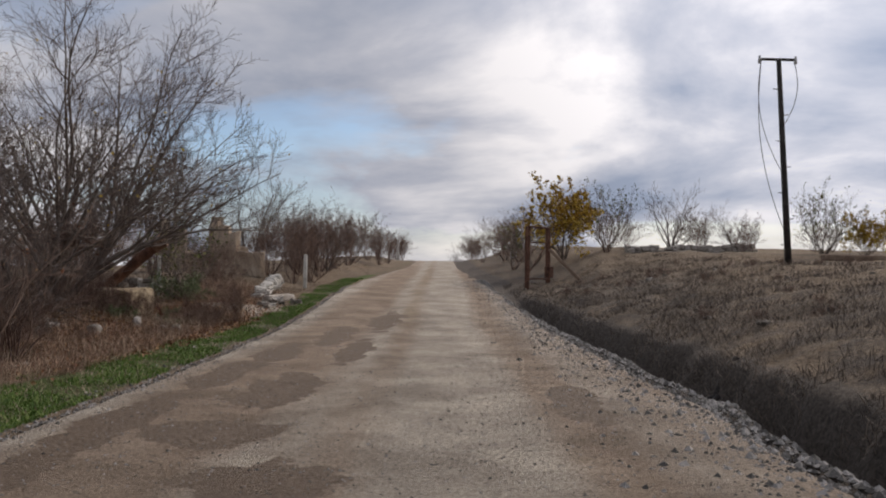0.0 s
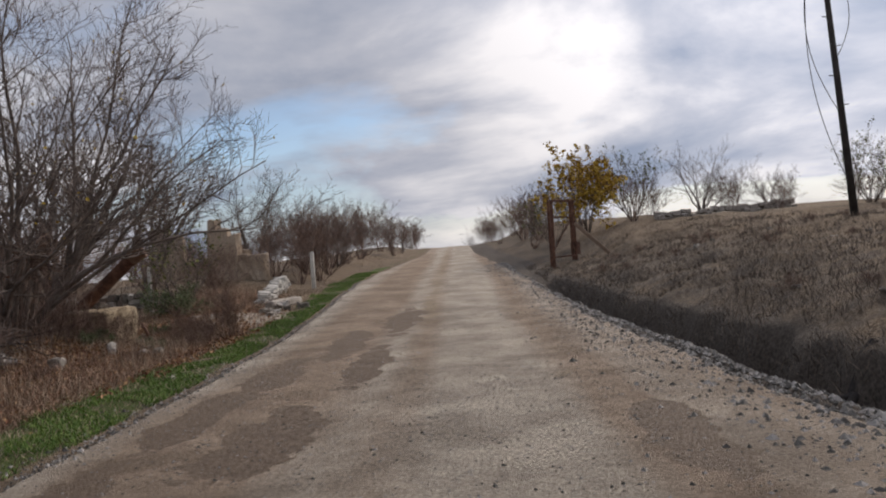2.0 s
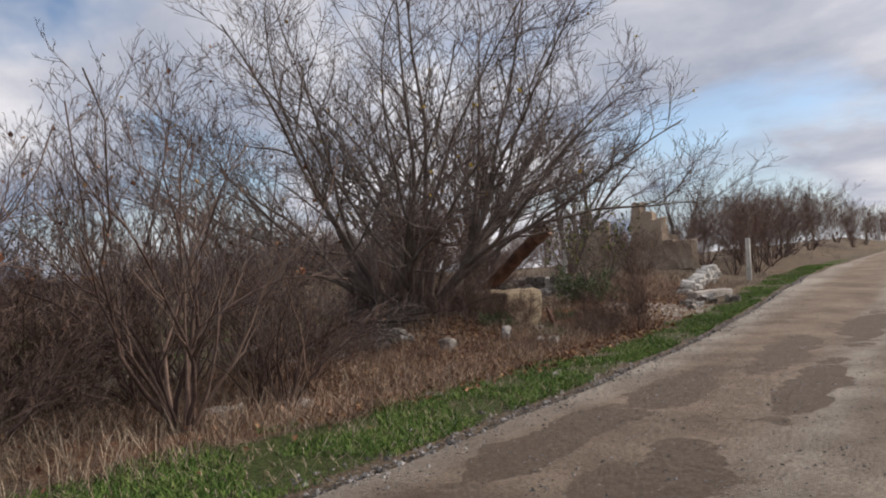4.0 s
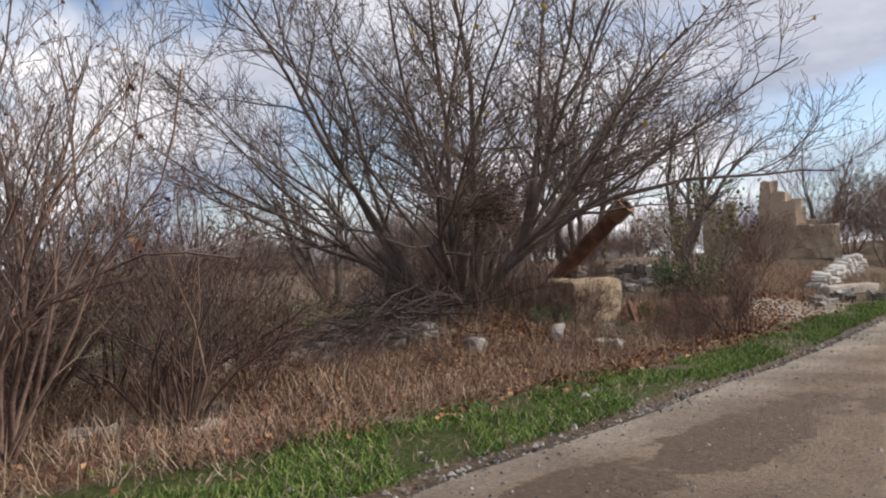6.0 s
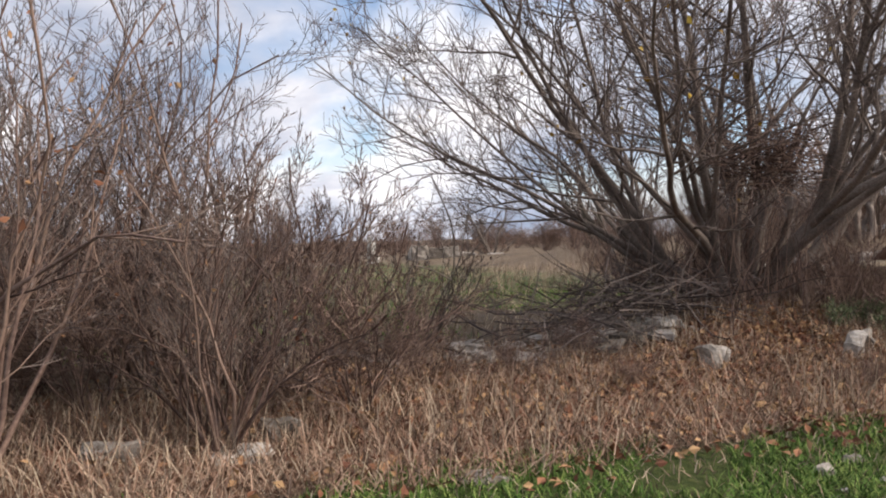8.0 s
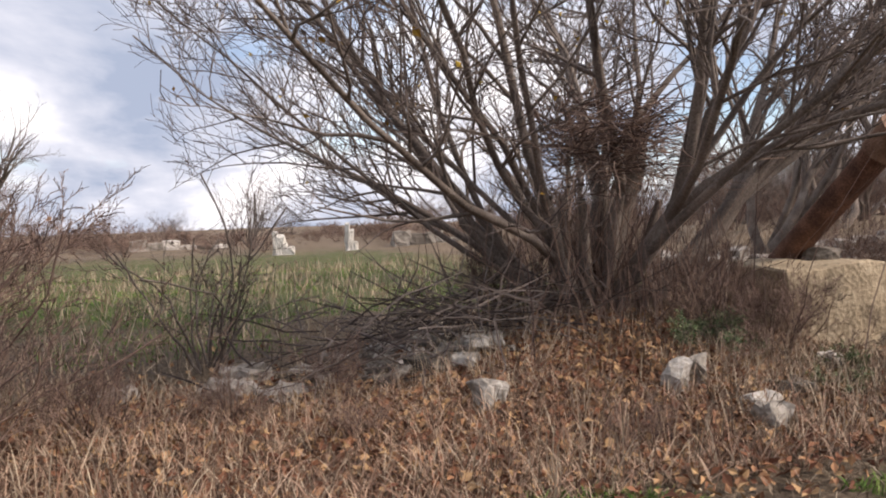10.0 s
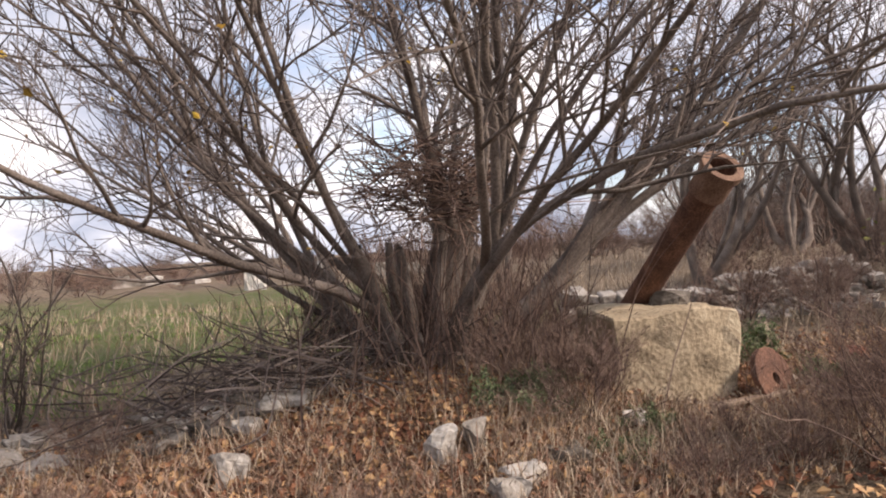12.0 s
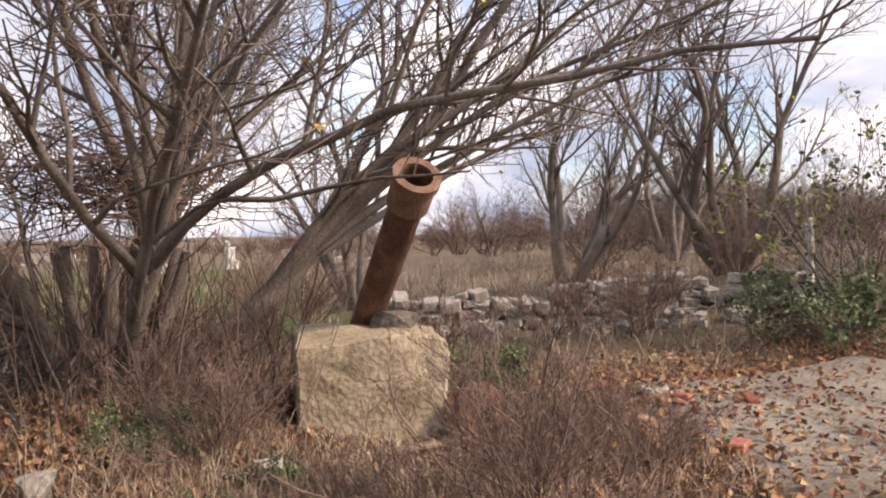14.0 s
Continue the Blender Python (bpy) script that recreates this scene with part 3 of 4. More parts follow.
# ---- concrete block and leaning pipe ----
block = thing("concrete_block", -7.55, 18.82, 0.02, "chipped yellowish concrete block lying in weeds", "block", turn=-10)
part("body", rough_box(0.95, 1.10, 0.86, 12, 0.075, 0.02, 6), CONCRETE, block)
chip = thing("rock", -7.72, 19.12, 0.80, "pale broken stone on the concrete block", "stone", turn=30)
part("stone", rough_box(0.3, 0.34, 0.22, 8, 0.05, 0.05, 1), STONE, chip)

P0, P1 = Vector((-8.75, 18.95, 0.30)), Vector((-6.72, 18.98, 2.05))
pipe = thing("steel_pipe", P0.x, P0.y, P0.z, "rusted flanged steel pipe leaning up out of the ground", "pipe")


def ring(p, q, ri, ro, sides=28):
    """A hollow cylinder from p to q."""
    s = Soup(True)
    d = (q - p).normalized()
    u = d.orthogonal().normalized()
    w = d.cross(u)
    for c, r in ((p, ri), (p, ro), (q, ro), (q, ri)):
        for k in range(sides):
            t = 2 * math.pi * k / sides
            s.v.append(tuple(c + r * (math.cos(t) * u + math.sin(t) * w)))
    for a in range(4):
        b = (a + 1) % 4
        for k in range(sides):
            j = (k + 1) % sides
            s.f.append((a * sides + k, a * sides + j, b * sides + j, b * sides + k))
    s.round = False
    return s


D = (P1 - P0)
part("barrel", ring(Vector((0, 0, 0)) - D * 0.05, D, 0.112, 0.13), RUST, pipe)
collar = part("flange", ring(D * 0.90, D * 0.985, 0.115, 0.160), PALE_RUST, pipe, "pale rusted flange")
part("rim", ring(D * 0.985, D * 1.01, 0.115, 0.178), PALE_RUST, pipe)
for k in range(8):
    d = D.normalized()
    u = d.orthogonal().normalized()
    w = d.cross(u)
    t = 2 * math.pi * (k + 0.4) / 8
    c = D * 1.002 + 0.148 * (math.cos(t) * u + math.sin(t) * w)
    part("bolt", straight(c, c + d * 0.02, 0.014, 0.014, 6), RUST, collar)

plank = thing("plank", -6.75, 19.15, land(-6.8, 19.2) + 0.10, "pale weathered board beside the concrete block", "board")
part("board", bar(Vector((0, -0.35, 0.0)), Vector((-0.05, 0.45, 0.02)), 0.10, 0.03), OLDWOOD, plank)
sheet_metal = thing("iron_disc", -6.95, 19.55, land(-6.9, 19.5), "rusty curved steel offcut leaning on the block", "scrap", turn=-15)
part("plate", ring(Vector((0, 0, 0.17)), Vector((0.04, 0.03, 0.19)), 0.05, 0.28), RUST, sheet_metal)

# ---- rocks and rubble ----
def rock(x, y, sx, sy, sz, turn=0, up=-0.04, label="pale broken stone lying in the weeds", group="rubble stones", mat=None, tilt=0):
    global rock_seed
    rock_seed += 1
    ob = thing("rock", x, y, land(x, y) + up, label, "stone", group, turn)
    ob.matrix_basis = pose(x, y, land(x, y) + up, tilt, tilt * 0.5, turn)
    part("stone", rough_box(sx * 0.8, sy * 0.8, sz * 0.85, rock_seed, 0.14 * min(0.6, sx + sz), 0.015, 2), mat or STONE, ob)
    return ob


rock_seed = 0
for a in ((-6.5, 15.05, 0.22, 0.24, 0.26), (-6.25, 16.35, 0.14, 0.2, 0.34, 20), (-6.35, 16.6, 0.14, 0.18, 0.3, 50), (-5.5, 16.5, 0.18, 0.2, 0.26), (-5.85, 16.75, 0.22, 0.34, 0.16, 10),
          (-6.0, 17.1, 0.28, 0.3, 0.18), (-6.1, 11.35, 0.22, 0.36, 0.18), (-6.0, 10.35, 0.26, 0.4, 0.16), (-5.75, 11.05, 0.22, 0.4, 0.12), (-4.25, 13.85, 0.10, 0.13, 0.09), (-4.35, 14.15, 0.09, 0.16, 0.08),
          (-4.9, 12.2, 0.2, 0.3, 0.08), (-4.6, 7.2, 0.35, 0.6, 0.08), (-7.1, 19.9, 0.2, 0.25, 0.15), (-6.9, 21.1, 0.2, 0.3, 0.14), (-6.4, 17.9, 0.25, 0.2, 0.2), (-6.0, 18.3, 0.2, 0.2, 0.14)):
    rock(*a)
# collapsed slabs beside the tree
for i in range(40):
    rr = random.Random(100 + i)
    rock(-8.25 + rr.gauss(0, 0.42), 14.95 + rr.gauss(0, 0.65), rr.uniform(0.14, 0.36), rr.uniform(0.2, 0.5), rr.uniform(0.05, 0.11), rr.uniform(0, 180), rr.uniform(-0.04, 0.10), "flat pale slab in a collapsed rubble heap", "collapsed slabs", None, rr.uniform(-12, 12))
for i in range(6):
    rr = random.Random(200 + i)
    rock(-8.1 + rr.gauss(0, 0.3), 13.3 + rr.gauss(0, 0.5), rr.uniform(0.3, 0.5), rr.uniform(0.3, 0.6), rr.uniform(0.08, 0.2), rr.uniform(0, 180), -0.04, "grey stone slab half sunk in dry weeds", "collapsed slabs", SLAB)
for i in range(12):
    rr = random.Random(300 + i)
    x, y = -6.9 + rr.gauss(0, 0.45), 20.7 + rr.gauss(0, 0.4)
    ob = thing("brick", x, y, land(x, y), "broken red brick lying on the leaf-strewn path", "brick", "scattered bricks", rr.uniform(0, 180))
    part("body", rough_box(0.12, rr.uniform(0.12, 0.24), 0.075, i, 0.02, 0.012, 0), BRICKRED, ob)


# ---- stone walls ----
def stone_wall(name, a, b, height, thick, label, seed, course=0.2, ragged=0.5, mat=None):
    rr = random.Random(seed)
    a, b = Vector((*a, 0)), Vector((*b, 0))
    n = (b - a).normalized()
    side = Vector((-n.y, n.x, 0))
    ob = thing(name, a.x, a.y, 0, label, "wall")
    shapes = []
    for k in range(6):
        bm = rough_box(1, 1, 1, seed + k, 0.09, 0.1, 1)
        me = bpy.data.meshes.new("stone")
        bm.to_mesh(me); bm.free()
        me.materials.append(mat or STONE)
        shapes.append(me)
    L = (b - a).length
    top = lambda s: height * (1 - ragged * (0.5 + 0.9 * noise.noise(Vector((s * 0.9, seed, 0)))))
    row = 0
    while row * course < height:
        s = rr.uniform(-0.2, 0)
        while s < L:
            w = rr.uniform(1.0, 2.4) * course
            if (row + 0.6) * course < top(s):
                c = a + n * (s + w / 2)
                st = new("stone", rr.choice(shapes))
                st.parent = ob
                z = land(c.x, c.y) - 0.1 + row * course
                q = c + side * rr.gauss(0, 0.05) - a
                st.matrix_basis = pose(q.x, q.y, z, rr.gauss(0, 8), rr.gauss(0, 9), math.degrees(math.atan2(n.y, n.x)) + rr.gauss(0, 8)) @ Matrix.Diagonal((w * 0.97, thick * rr.uniform(0.85, 1.1), course * rr.uniform(0.75, 1.25), 1))
            s += w
        row += 1
    return ob


stone_wall("stone_wall", (-12.6, 20.6), (-10.9, 25.6), 1.05, 0.45, "low ruined wall of grey rubble stone", 7, 0.14, 0.75, SLAB)
stone_wall("stone_wall", (-10.9, 25.6), (-9.4, 25.9), 0.7, 0.4, "tumbled end of a ruined stone wall", 9, 0.17, 0.6)
stone_wall("stone_wall", (-6.1, 26.2), (-6.5, 31.0), 0.62, 0.35, "broken whitish stone wall beside the road", 21, 0.13, 0.6, WHITE)
for i in range(26):
    rr = random.Random(500 + i)
    t = rr.random()
    rock(-12.4 + 1.7 * t + rr.uniform(0.2, 1.3), 20.6 + 5.0 * t, rr.uniform(0.15, 0.4), rr.uniform(0.15, 0.4), rr.uniform(0.1, 0.25), rr.uniform(0, 180), -0.03, "grey stone fallen from the ruined wall", "fallen wall stones", SLAB)
kerb = thing("concrete_beam", -5.3, 25.6, land(-5.3, 25.6), "long fallen concrete beam on the verge", "beam", turn=-100)
part("beam", rough_box(2.2, 0.25, 0.22, 31, 0.03, 0.03, 2), SLAB, kerb)
for i in range(9):
    rr = random.Random(400 + i)
    rock(-5.2 + rr.gauss(0, 0.25), 24.0 + rr.gauss(0, 0.9), rr.uniform(0.15, 0.35), rr.uniform(0.2, 0.4), rr.uniform(0.1, 0.25), rr.uniform(0, 180))


def ruin(x, y, turn, w, h, d, label, mat, seed):
    """A broken house corner: two walls, one with a window hole, stepped tops."""
    ob = thing("ruined_house", x, y, land(x, y) - 0.1, label, "ruin", turn=turn)
    rr = random.Random(seed)
    steps = 6
    for i in range(steps):
        hh = h * (1.0, 0.78, 0.82, 0.45, 0.36, 0.4)[i] * rr.uniform(0.85, 1.05)
        bm = rough_box(w / steps + 0.06, 0.35, hh, seed + i, 0.10, 0.03, 2)
        bmesh.ops.translate(bm, vec=(w * (i + 0.5) / steps, 0, 0), verts=bm.verts)
        part("wall", bm, mat, ob)
    for i in range(4):
        hh = h * (0.8 - 0.15 * i)
        bm = rough_box(0.35, d / 4, hh, seed + 20 + i, 0.05, 0.03, 2)
        bmesh.ops.translate(bm, vec=(0.18, 0.3 + d * (i + 0.5) / 4, 0), verts=bm.verts)
        part("wall", bm, mat, ob)
    return ob


ruin(-9.9, 33.5, -15, 2.4, 2.7, 3.0, "roofless ruined house corner of beige plastered stone", PLASTER, 40)
ruin(-13.0, 36, 20, 2.2, 2.6, 3.0, "crumbling beige house wall among bare trees", PLASTER, 50)
ruin(-38, 17.2, 70, 0.9, 1.3, 1.2, "far ruined white wall across the field", WHITE, 60)
ruin(-38, 20.6, 80, 0.5, 1.4, 0.5, "far white stone pillar across the field", WHITE, 70)
ruin(-40, 23.5, 80, 5.0, 1.0, 2.0, "far low ruined walls across the field", STONE, 80)
ruin(-55, 10.0, 90, 6.0, 0.9, 3.0, "far low ruined walls across the field", STONE, 90)
ruin(-48, 52.0, 60, 5.0, 1.8, 3.0, "far ruined walls behind the trees", PLASTER, 95)

stone_wall("stone_wall", (9.0, 38.0), (15.5, 39.0), 0.55, 0.4, "low grey ruined wall along the top of the bank", 33, 0.2, 0.5, SLAB)
timber = thing("timber_beam", 14.9, 27.0, land(14.9, 27.0), "long yellowish timber lying on the bank", "beam", turn=8)
part("beam", rough_box(4.0, 0.2, 0.2, 37, 0.02, 0.02, 1), OLDWOOD, timber)
stump = thing("tree_stump", 3.6, 10.5, -0.22, "dark snapped stump leaning in the ditch bank", "stump")
log = Soup(True)
log.tube(curve_line(Vector((0, 0, -0.2)), Vector((0.12, 0.1, 1)), 0.85, random.Random(3), 5, 0.12), [0.12, 0.10, 0.085, 0.08, 0.075, 0.045], 8)
for k in range(5):
    log.tube(curve_line(Vector((0, 0, 0.05)), Vector((math.cos(k * 1.3), math.sin(k * 1.3), -0.25)), 0.4, random.Random(k), 3, 0.2), [0.05, 0.04, 0.025, 0.012], 5)
part("trunk", log, POLE, stump)

# ---- power pole ----
px, py = 9.95, 22.6
base = land(px, py)
pole = thing("power_pole", px, py, base - 0.1, "dark leaning utility pole with slack cut wires", "utility pole")
TOP = Vector((-0.30, 0, 7.75 - base))
part("post", straight(Vector((0, 0, -0.3)), TOP, 0.10, 0.066), POLE, pole)
arm_a, arm_b = TOP + Vector((-0.5, 0, -0.02)), TOP + Vector((0.46, 0.05, -0.02))
crossarm = part("crossarm", bar(arm_a, arm_b, 0.07), POLE, pole)
for end in (arm_a, arm_b):
    out = -0.05 if end is arm_a else 0.05
    part("insulator", straight(end + Vector((out, 0, -0.12)), end + Vector((out, 0, 0.1)), 0.05, 0.03, 8), GLAZE, crossarm)
for k in range(7):
    z = TOP.z - 0.9 - 0.75 * k
    s = 1 if k % 2 else -1
    c = TOP * (z / TOP.z)
    part("step_bolt", bar(c, c + Vector((s * 0.2, 0, 0.02)), 0.022), POLE, pole)
for end, s, depth in ((arm_a, -1, 3.4), (arm_a, -1, 5.2), (arm_b, 1, 2.0)):
    w = Soup(True)
    pts = []
    for k in range(15):
        t = k / 14
        drop = end.lerp(TOP * ((TOP.z - depth) / TOP.z), t ** 2.2)
        drop.z = end.z - depth * t
        pts.append(drop + Vector((s * 0.16 * math.sin(math.pi * t), 0, 0)))
    w.tube(pts, [0.011] * 15, 4)
    part("wire", w, WIRE, pole, "slack hanging wire")

# ---- iron gate ----
gx, gy = 3.65, 33.4
gate = thing("iron_gate", gx, gy, land(gx, gy), "tall rusty iron frame gate standing open by the road", "gate")
G = lambda u, v, z: Vector((u * 1.05 - v * 0.05, v + u * 1.1, z))
for u, v, lean in ((0, 0, 0.05), (1, 0, 0.0), (0.0, 0.55, 0.02), (1, 0.55, 0.0)):
    part("post", bar(G(u, v, -0.15), G(u, v, 2.72) + Vector((lean, 0, 0)), 0.11), RUST, gate)
for z, v in ((2.7, 0), (0.45, 0), (2.05, 0.55), (2.7, 0.55)):
    part("rail", bar(G(0, v, z), G(1, v, z), 0.06), RUST, gate)
for u in (0, 1):
    part("rail", bar(G(u, 0, 2.7), G(u, 0.55, 2.7), 0.05), RUST, gate)
    part("rail", bar(G(u, 0, 0.5), G(u, 0.55, 0.5), 0.05), RUST, gate)
part("brace", bar(G(0, 0.55, 0.5), G(1, 0.55, 2.0), 0.04), RUST, gate)
part("panel", bar(G(0.82, 0.1, 0.75), G(1.25, 0.2, 0.75), 0.04, 0.5), RUST, gate)
prop = thing("wooden_beam", 4.75, 34.0, land(4.75, 34), "weathered beam propped from the gate to the bank", "beam")
pb = Vector((1.15, -0.3, land(5.9, 33.7) - land(4.75, 34)))
part("beam", bar(Vector((-0.1, 0, 1.55)), pb, 0.14), OLDWOOD, prop)

# ---- posts along the road ----
def white_post(x, y, h, r=0.1, label="whitewashed concrete post leaning by the road"):
    ob = thing("concrete_post", x, y, land(x, y) - 0.1, label, "post", "roadside posts")
    part("shaft", rough_box(2 * r, 2 * r, h + 0.1, int(x * 7 + y), 0.015, 0.02, 1), WHITE, ob)
    return ob


white_post(-5.5, 31.4, 1.35, 0.07)
white_post(-4.6, 79.0, 1.9, 0.14)
white_post(-5.0, 72.0, 1.9, 0.12)
white_post(5.3, 58.0, 2.6, 0.25)
white_post(14.5, 25.0, 0.7, 0.2, "squat concrete post on the bank")
white_post(-9.0, 25.0, 1.3, 0.045, "thin grey fence post by the ruined wall")

# ---- shrubs and small trees ----
def random_limbs(seed, n, el, ln, r, spread=1.0):
    rr = random.Random(seed)
    return [(rr.uniform(0, 360), rr.uniform(*el), ln * rr.uniform(0.7, 1.15), r * rr.uniform(0.7, 1.2), rr.uniform(0, 0.15)) for _ in range(n)]


shrub_a = make_tree("shrub", 21, random_limbs(1, 15, (48, 86), 2.4, 0.022), (9, 6, 4), "tangled bare brown roadside shrub", "shrub", "bare roadside shrubs", TWIG_RED, TWIG_RED, 0.42, 0.15)
shrub_b = make_tree("shrub", 22, random_limbs(2, 18, (30, 82), 1.7, 0.016), (9, 6, 4), "low dense bare brown shrub", "shrub", "bare roadside shrubs", TWIG_RED, TWIG_RED, 0.42, 0.12)
small_tree = make_tree("tree", 23, random_limbs(3, 11, (28, 78), 3.2, 0.05) + [(0, 86, 3.6, 0.08, 0)], (10, 6, 4), "small bare rounded tree", "tree", "bare background trees", None, None, 0.42, 0.1)
fork_tree = make_tree("tree", 24, [(235, 52, 5.6, 0.19, 0), (50, 58, 5.6, 0.17, 0.05), (110, 72, 6, 0.16, 0), (300, 62, 5.4, 0.14, 0.1), (260, 76, 6.2, 0.15, 0)], (11, 7, 4), "dark bare forked tree behind the ruins", "tree", "bare background trees", None, None, 0.38, 0.1)
tall_shrub = make_tree("shrub", 25, random_limbs(5, 16, (62, 86), 3.4, 0.035), (9, 6, 4), "tall bare thicket shrub with few dead leaves", "shrub", "thicket by the verge", TWIG_RED, TWIG, 0.36, 0.14, LITTER, 60, 0.07, "few withered leaves")
gold_bush = make_tree("bush", 26, random_limbs(6, 14, (45, 85), 3.2, 0.035), (9, 6, 3), "bush with golden autumn leaves", "bush", "autumn bushes", None, None, 0.4, 0.1, YELLOW, 5000, 0.14, "golden autumn leaves")
pale_bush = make_tree("bush", 27, random_limbs(7, 14, (50, 85), 3.0, 0.035), (9, 6, 3), "thin bush with sparse olive leaves", "bush", "autumn bushes", None, None, 0.4, 0.1, OLIVE, 700, 0.11, "sparse olive leaves")
green_bush = make_tree("bush", 28, random_limbs(8, 16, (15, 75), 1.1, 0.015), (8, 5, 3), "low leafy green bramble bush", "bush", "green bushes", None, None, 0.45, 0.05, GREENLEAF, 2600, 0.085, "green leaves")
rose = make_tree("shrub", 29, random_limbs(9, 12, (35, 75), 1.7, 0.022), (6, 4, 2), "thorny bare rose shrub with dark hips", "shrub", "", None, None, 0.4, 0.05, TWIG_RED, 40, 0.04, "dark dried hips")

put(small_tree, -9.3, 37.0, 0, 1.2)
for x, y, t, s in ((12.3, 42, 50, 0.95), (16.5, 44, 120, 0.6), (-46, 16.8, 90, 1.2), (-40, 4, 20, 1.1), (-30, 0, 160, 1.2), (-6.5, 44, 10, 0.95), (-24, 3, 10, 1.0), (-36, 46, 30, 1.3), (1.5, 110, 0, 0.6)):
    again(small_tree, x, y, t, s)
put(fork_tree, -13.1, 27.4, 0, 1.0)
for x, y, t, s in ((-15.5, 25.3, 130, 0.95), (-10.9, 29.6, 60, 0.8), (-18.0, 30, 200, 0.9), (-16.5, 21.0, 300, 0.75), (-24, 8.0, 100, 0.8)):
    again(fork_tree, x, y, t, s)
put(tall_shrub, -5.75, 9.7, 0, 0.8)
for x, y, t, s in ((-6.1, 10.9, 60, 0.42), (-7.6, 10.6, 250, 0.85), (-8.9, 10.4, 330, 0.8), (-7.2, 7.6, 30, 0.9), (-6.6, 6.2, 75, 0.85), (-5.8, 10.95, 210, 0.5), (-9.6, 9.2, 160, 0.9), (-11.2, 8.6, 220, 0.9), (-9.8, 7.4, 10, 0.85), (-8.6, 6.2, 140, 0.9)):
    again(tall_shrub, x, y, t, s)
put(gold_bush, 6.6, 42.5, 0, 1.15)
again(gold_bush, 18.6, 34.5, 70, 0.55)
again(pale_bush, 9.0, 43.0, 0, 1.1)
again(pale_bush, 17.6, 36.0, 140, 0.9)
put(pale_bush, 5.2, 45.5, 0, 1.0)
put(green_bush, -8.0, 24.2, 0, 0.75)
for x, y, t, s in ((-6.9, 17.2, 40, 0.3), (-7.2, 17.5, 130, 0.24), (-6.9, 20.1, 200, 0.26), (-8.1, 20.2, 10, 0.4), (-6.3, 17.9, 300, 0.22), (-5.9, 17.5, 20, 0.2)):
    again(green_bush, x, y, t, s)
again(pale_bush, -8.1, 24.9, 30, 0.8, label="leafy yellow-green bush by the ruined wall")
put(rose, -9.1, 13.3, 0, 1.0)
put(shrub_a, -5.0, 18.85, 0, 0.48)
for x, y, t, k in ((-4.85, 19.1, 80, 0.4),):
    again(shrub_a, x, y, t, k, label="dense reddish-brown bare shrub on the verge")
rs = random.Random(77)
for x, y, s in ((-6.3, 33, 0.9), (-5.9, 35, 1.0), (-6.8, 37, 1.1), (-7.5, 34, 1.0), (-6.2, 39, 1.1), (-6.6, 42, 1.2), (-7.6, 40, 1.2), (-6.4, 46, 1.2), (-6.2, 51, 1.3),
                (-6.6, 57, 1.3), (-6.2, 64, 1.3), (-6.0, 72, 1.3), (-8.6, 47, 1.3), (-9, 55, 1.4), (4.4, 48, 0.9), (5.2, 53, 1.1), (4.8, 60, 1.2), (5.2, 68, 1.3), (6.4, 57, 1.3), (7.6, 50, 1.2), (5.2, 76, 1.3)):
    again(shrub_a, x, y, rs.uniform(0, 360), s, rs.uniform(0.8, 1.1))
for x, y, s in ((8.6, 41, 0.9),
                (10, 43, 0.8), (13.8, 42, 0.7), (15, 45, 0.8), (17, 43, 0.7), (20, 42, 0.7), (22, 40, 0.7), (19, 38, 0.6), (25, 42, 0.8), (14.6, 38, 0.5)):
    again(shrub_a, x, y, rs.uniform(0, 360), s, rs.uniform(0.8, 1.1))
put(shrub_b, -6.4, 11.9, 0, 0.6)
for x, y, s in ((-6.9, 11.6, 0.9), (-7.6, 11.2, 1.0), (-7.0, 10.2, 0.8), (-8.2, 9.6, 1.0), (-6.6, 8.6, 0.9), (-6.2, 7.4, 0.8), (-9.0, 11.0, 0.7), (-10.5, 10.0, 0.8), (-6.9, 12.6, 0.4), (-7.8, 17.9, 0.5), (-8.9, 17.3, 0.6), (-9.3, 16.2, 0.6),
                (-5.7, 19.2, 0.36), (-6.2, 20.0, 0.3), (-9.5, 20.2, 0.6), (-10.2, 22.0, 0.6), (-10.6, 23.8, 0.7), (-9.9, 23.0, 0.5), (-11.6, 19.0, 0.8), (-9.8, 27.0, 0.8), (-8.4, 28.5, 0.9), (-12.4, 27.0, 0.8), (-7.6, 26.8, 0.7), (-14, 19, 0.8), (-15.5, 26, 0.8)):
    again(shrub_b, x, y, rs.uniform(0, 360), s, rs.uniform(0.8, 1.1))
for x, y, s in ((-5.5, 15.6, 0.2), (-5.2, 17.6, 0.26), (-5.9, 18.2, 0.24), (-5.3, 18.3, 0.3), (-6.1, 19.5, 0.3), (-5.6, 20.2, 0.34), (-6.5, 20.4, 0.3), (-7.3, 14.2, 0.3), (-6.9, 13.4, 0.26), (-6.3, 14.1, 0.2)):
    again(shrub_b, x, y, rs.uniform(0, 360), s, 1.0, "small brown clump of twiggy dead weeds")
for x, y, k in ((-6.6, 17.6, 0.42), (-7.0, 17.7, 0.4), (-7.3, 17.3, 0.45)):
    again(shrub_b, x, y, rs.uniform(0, 360), k, 1.0, "brown twiggy weeds growing against the concrete block")
# undergrowth filling the thicket
for i in range(15):
    y = rs.uniform(6.0, 10.7)
    again(rs.choice((shrub_a, shrub_b)), rs.uniform(-11.5, -6.3) - 0.25 * (y - 6.2), y, rs.uniform(0, 360), rs.uniform(0.5, 0.75), rs.uniform(0.8, 1.0))
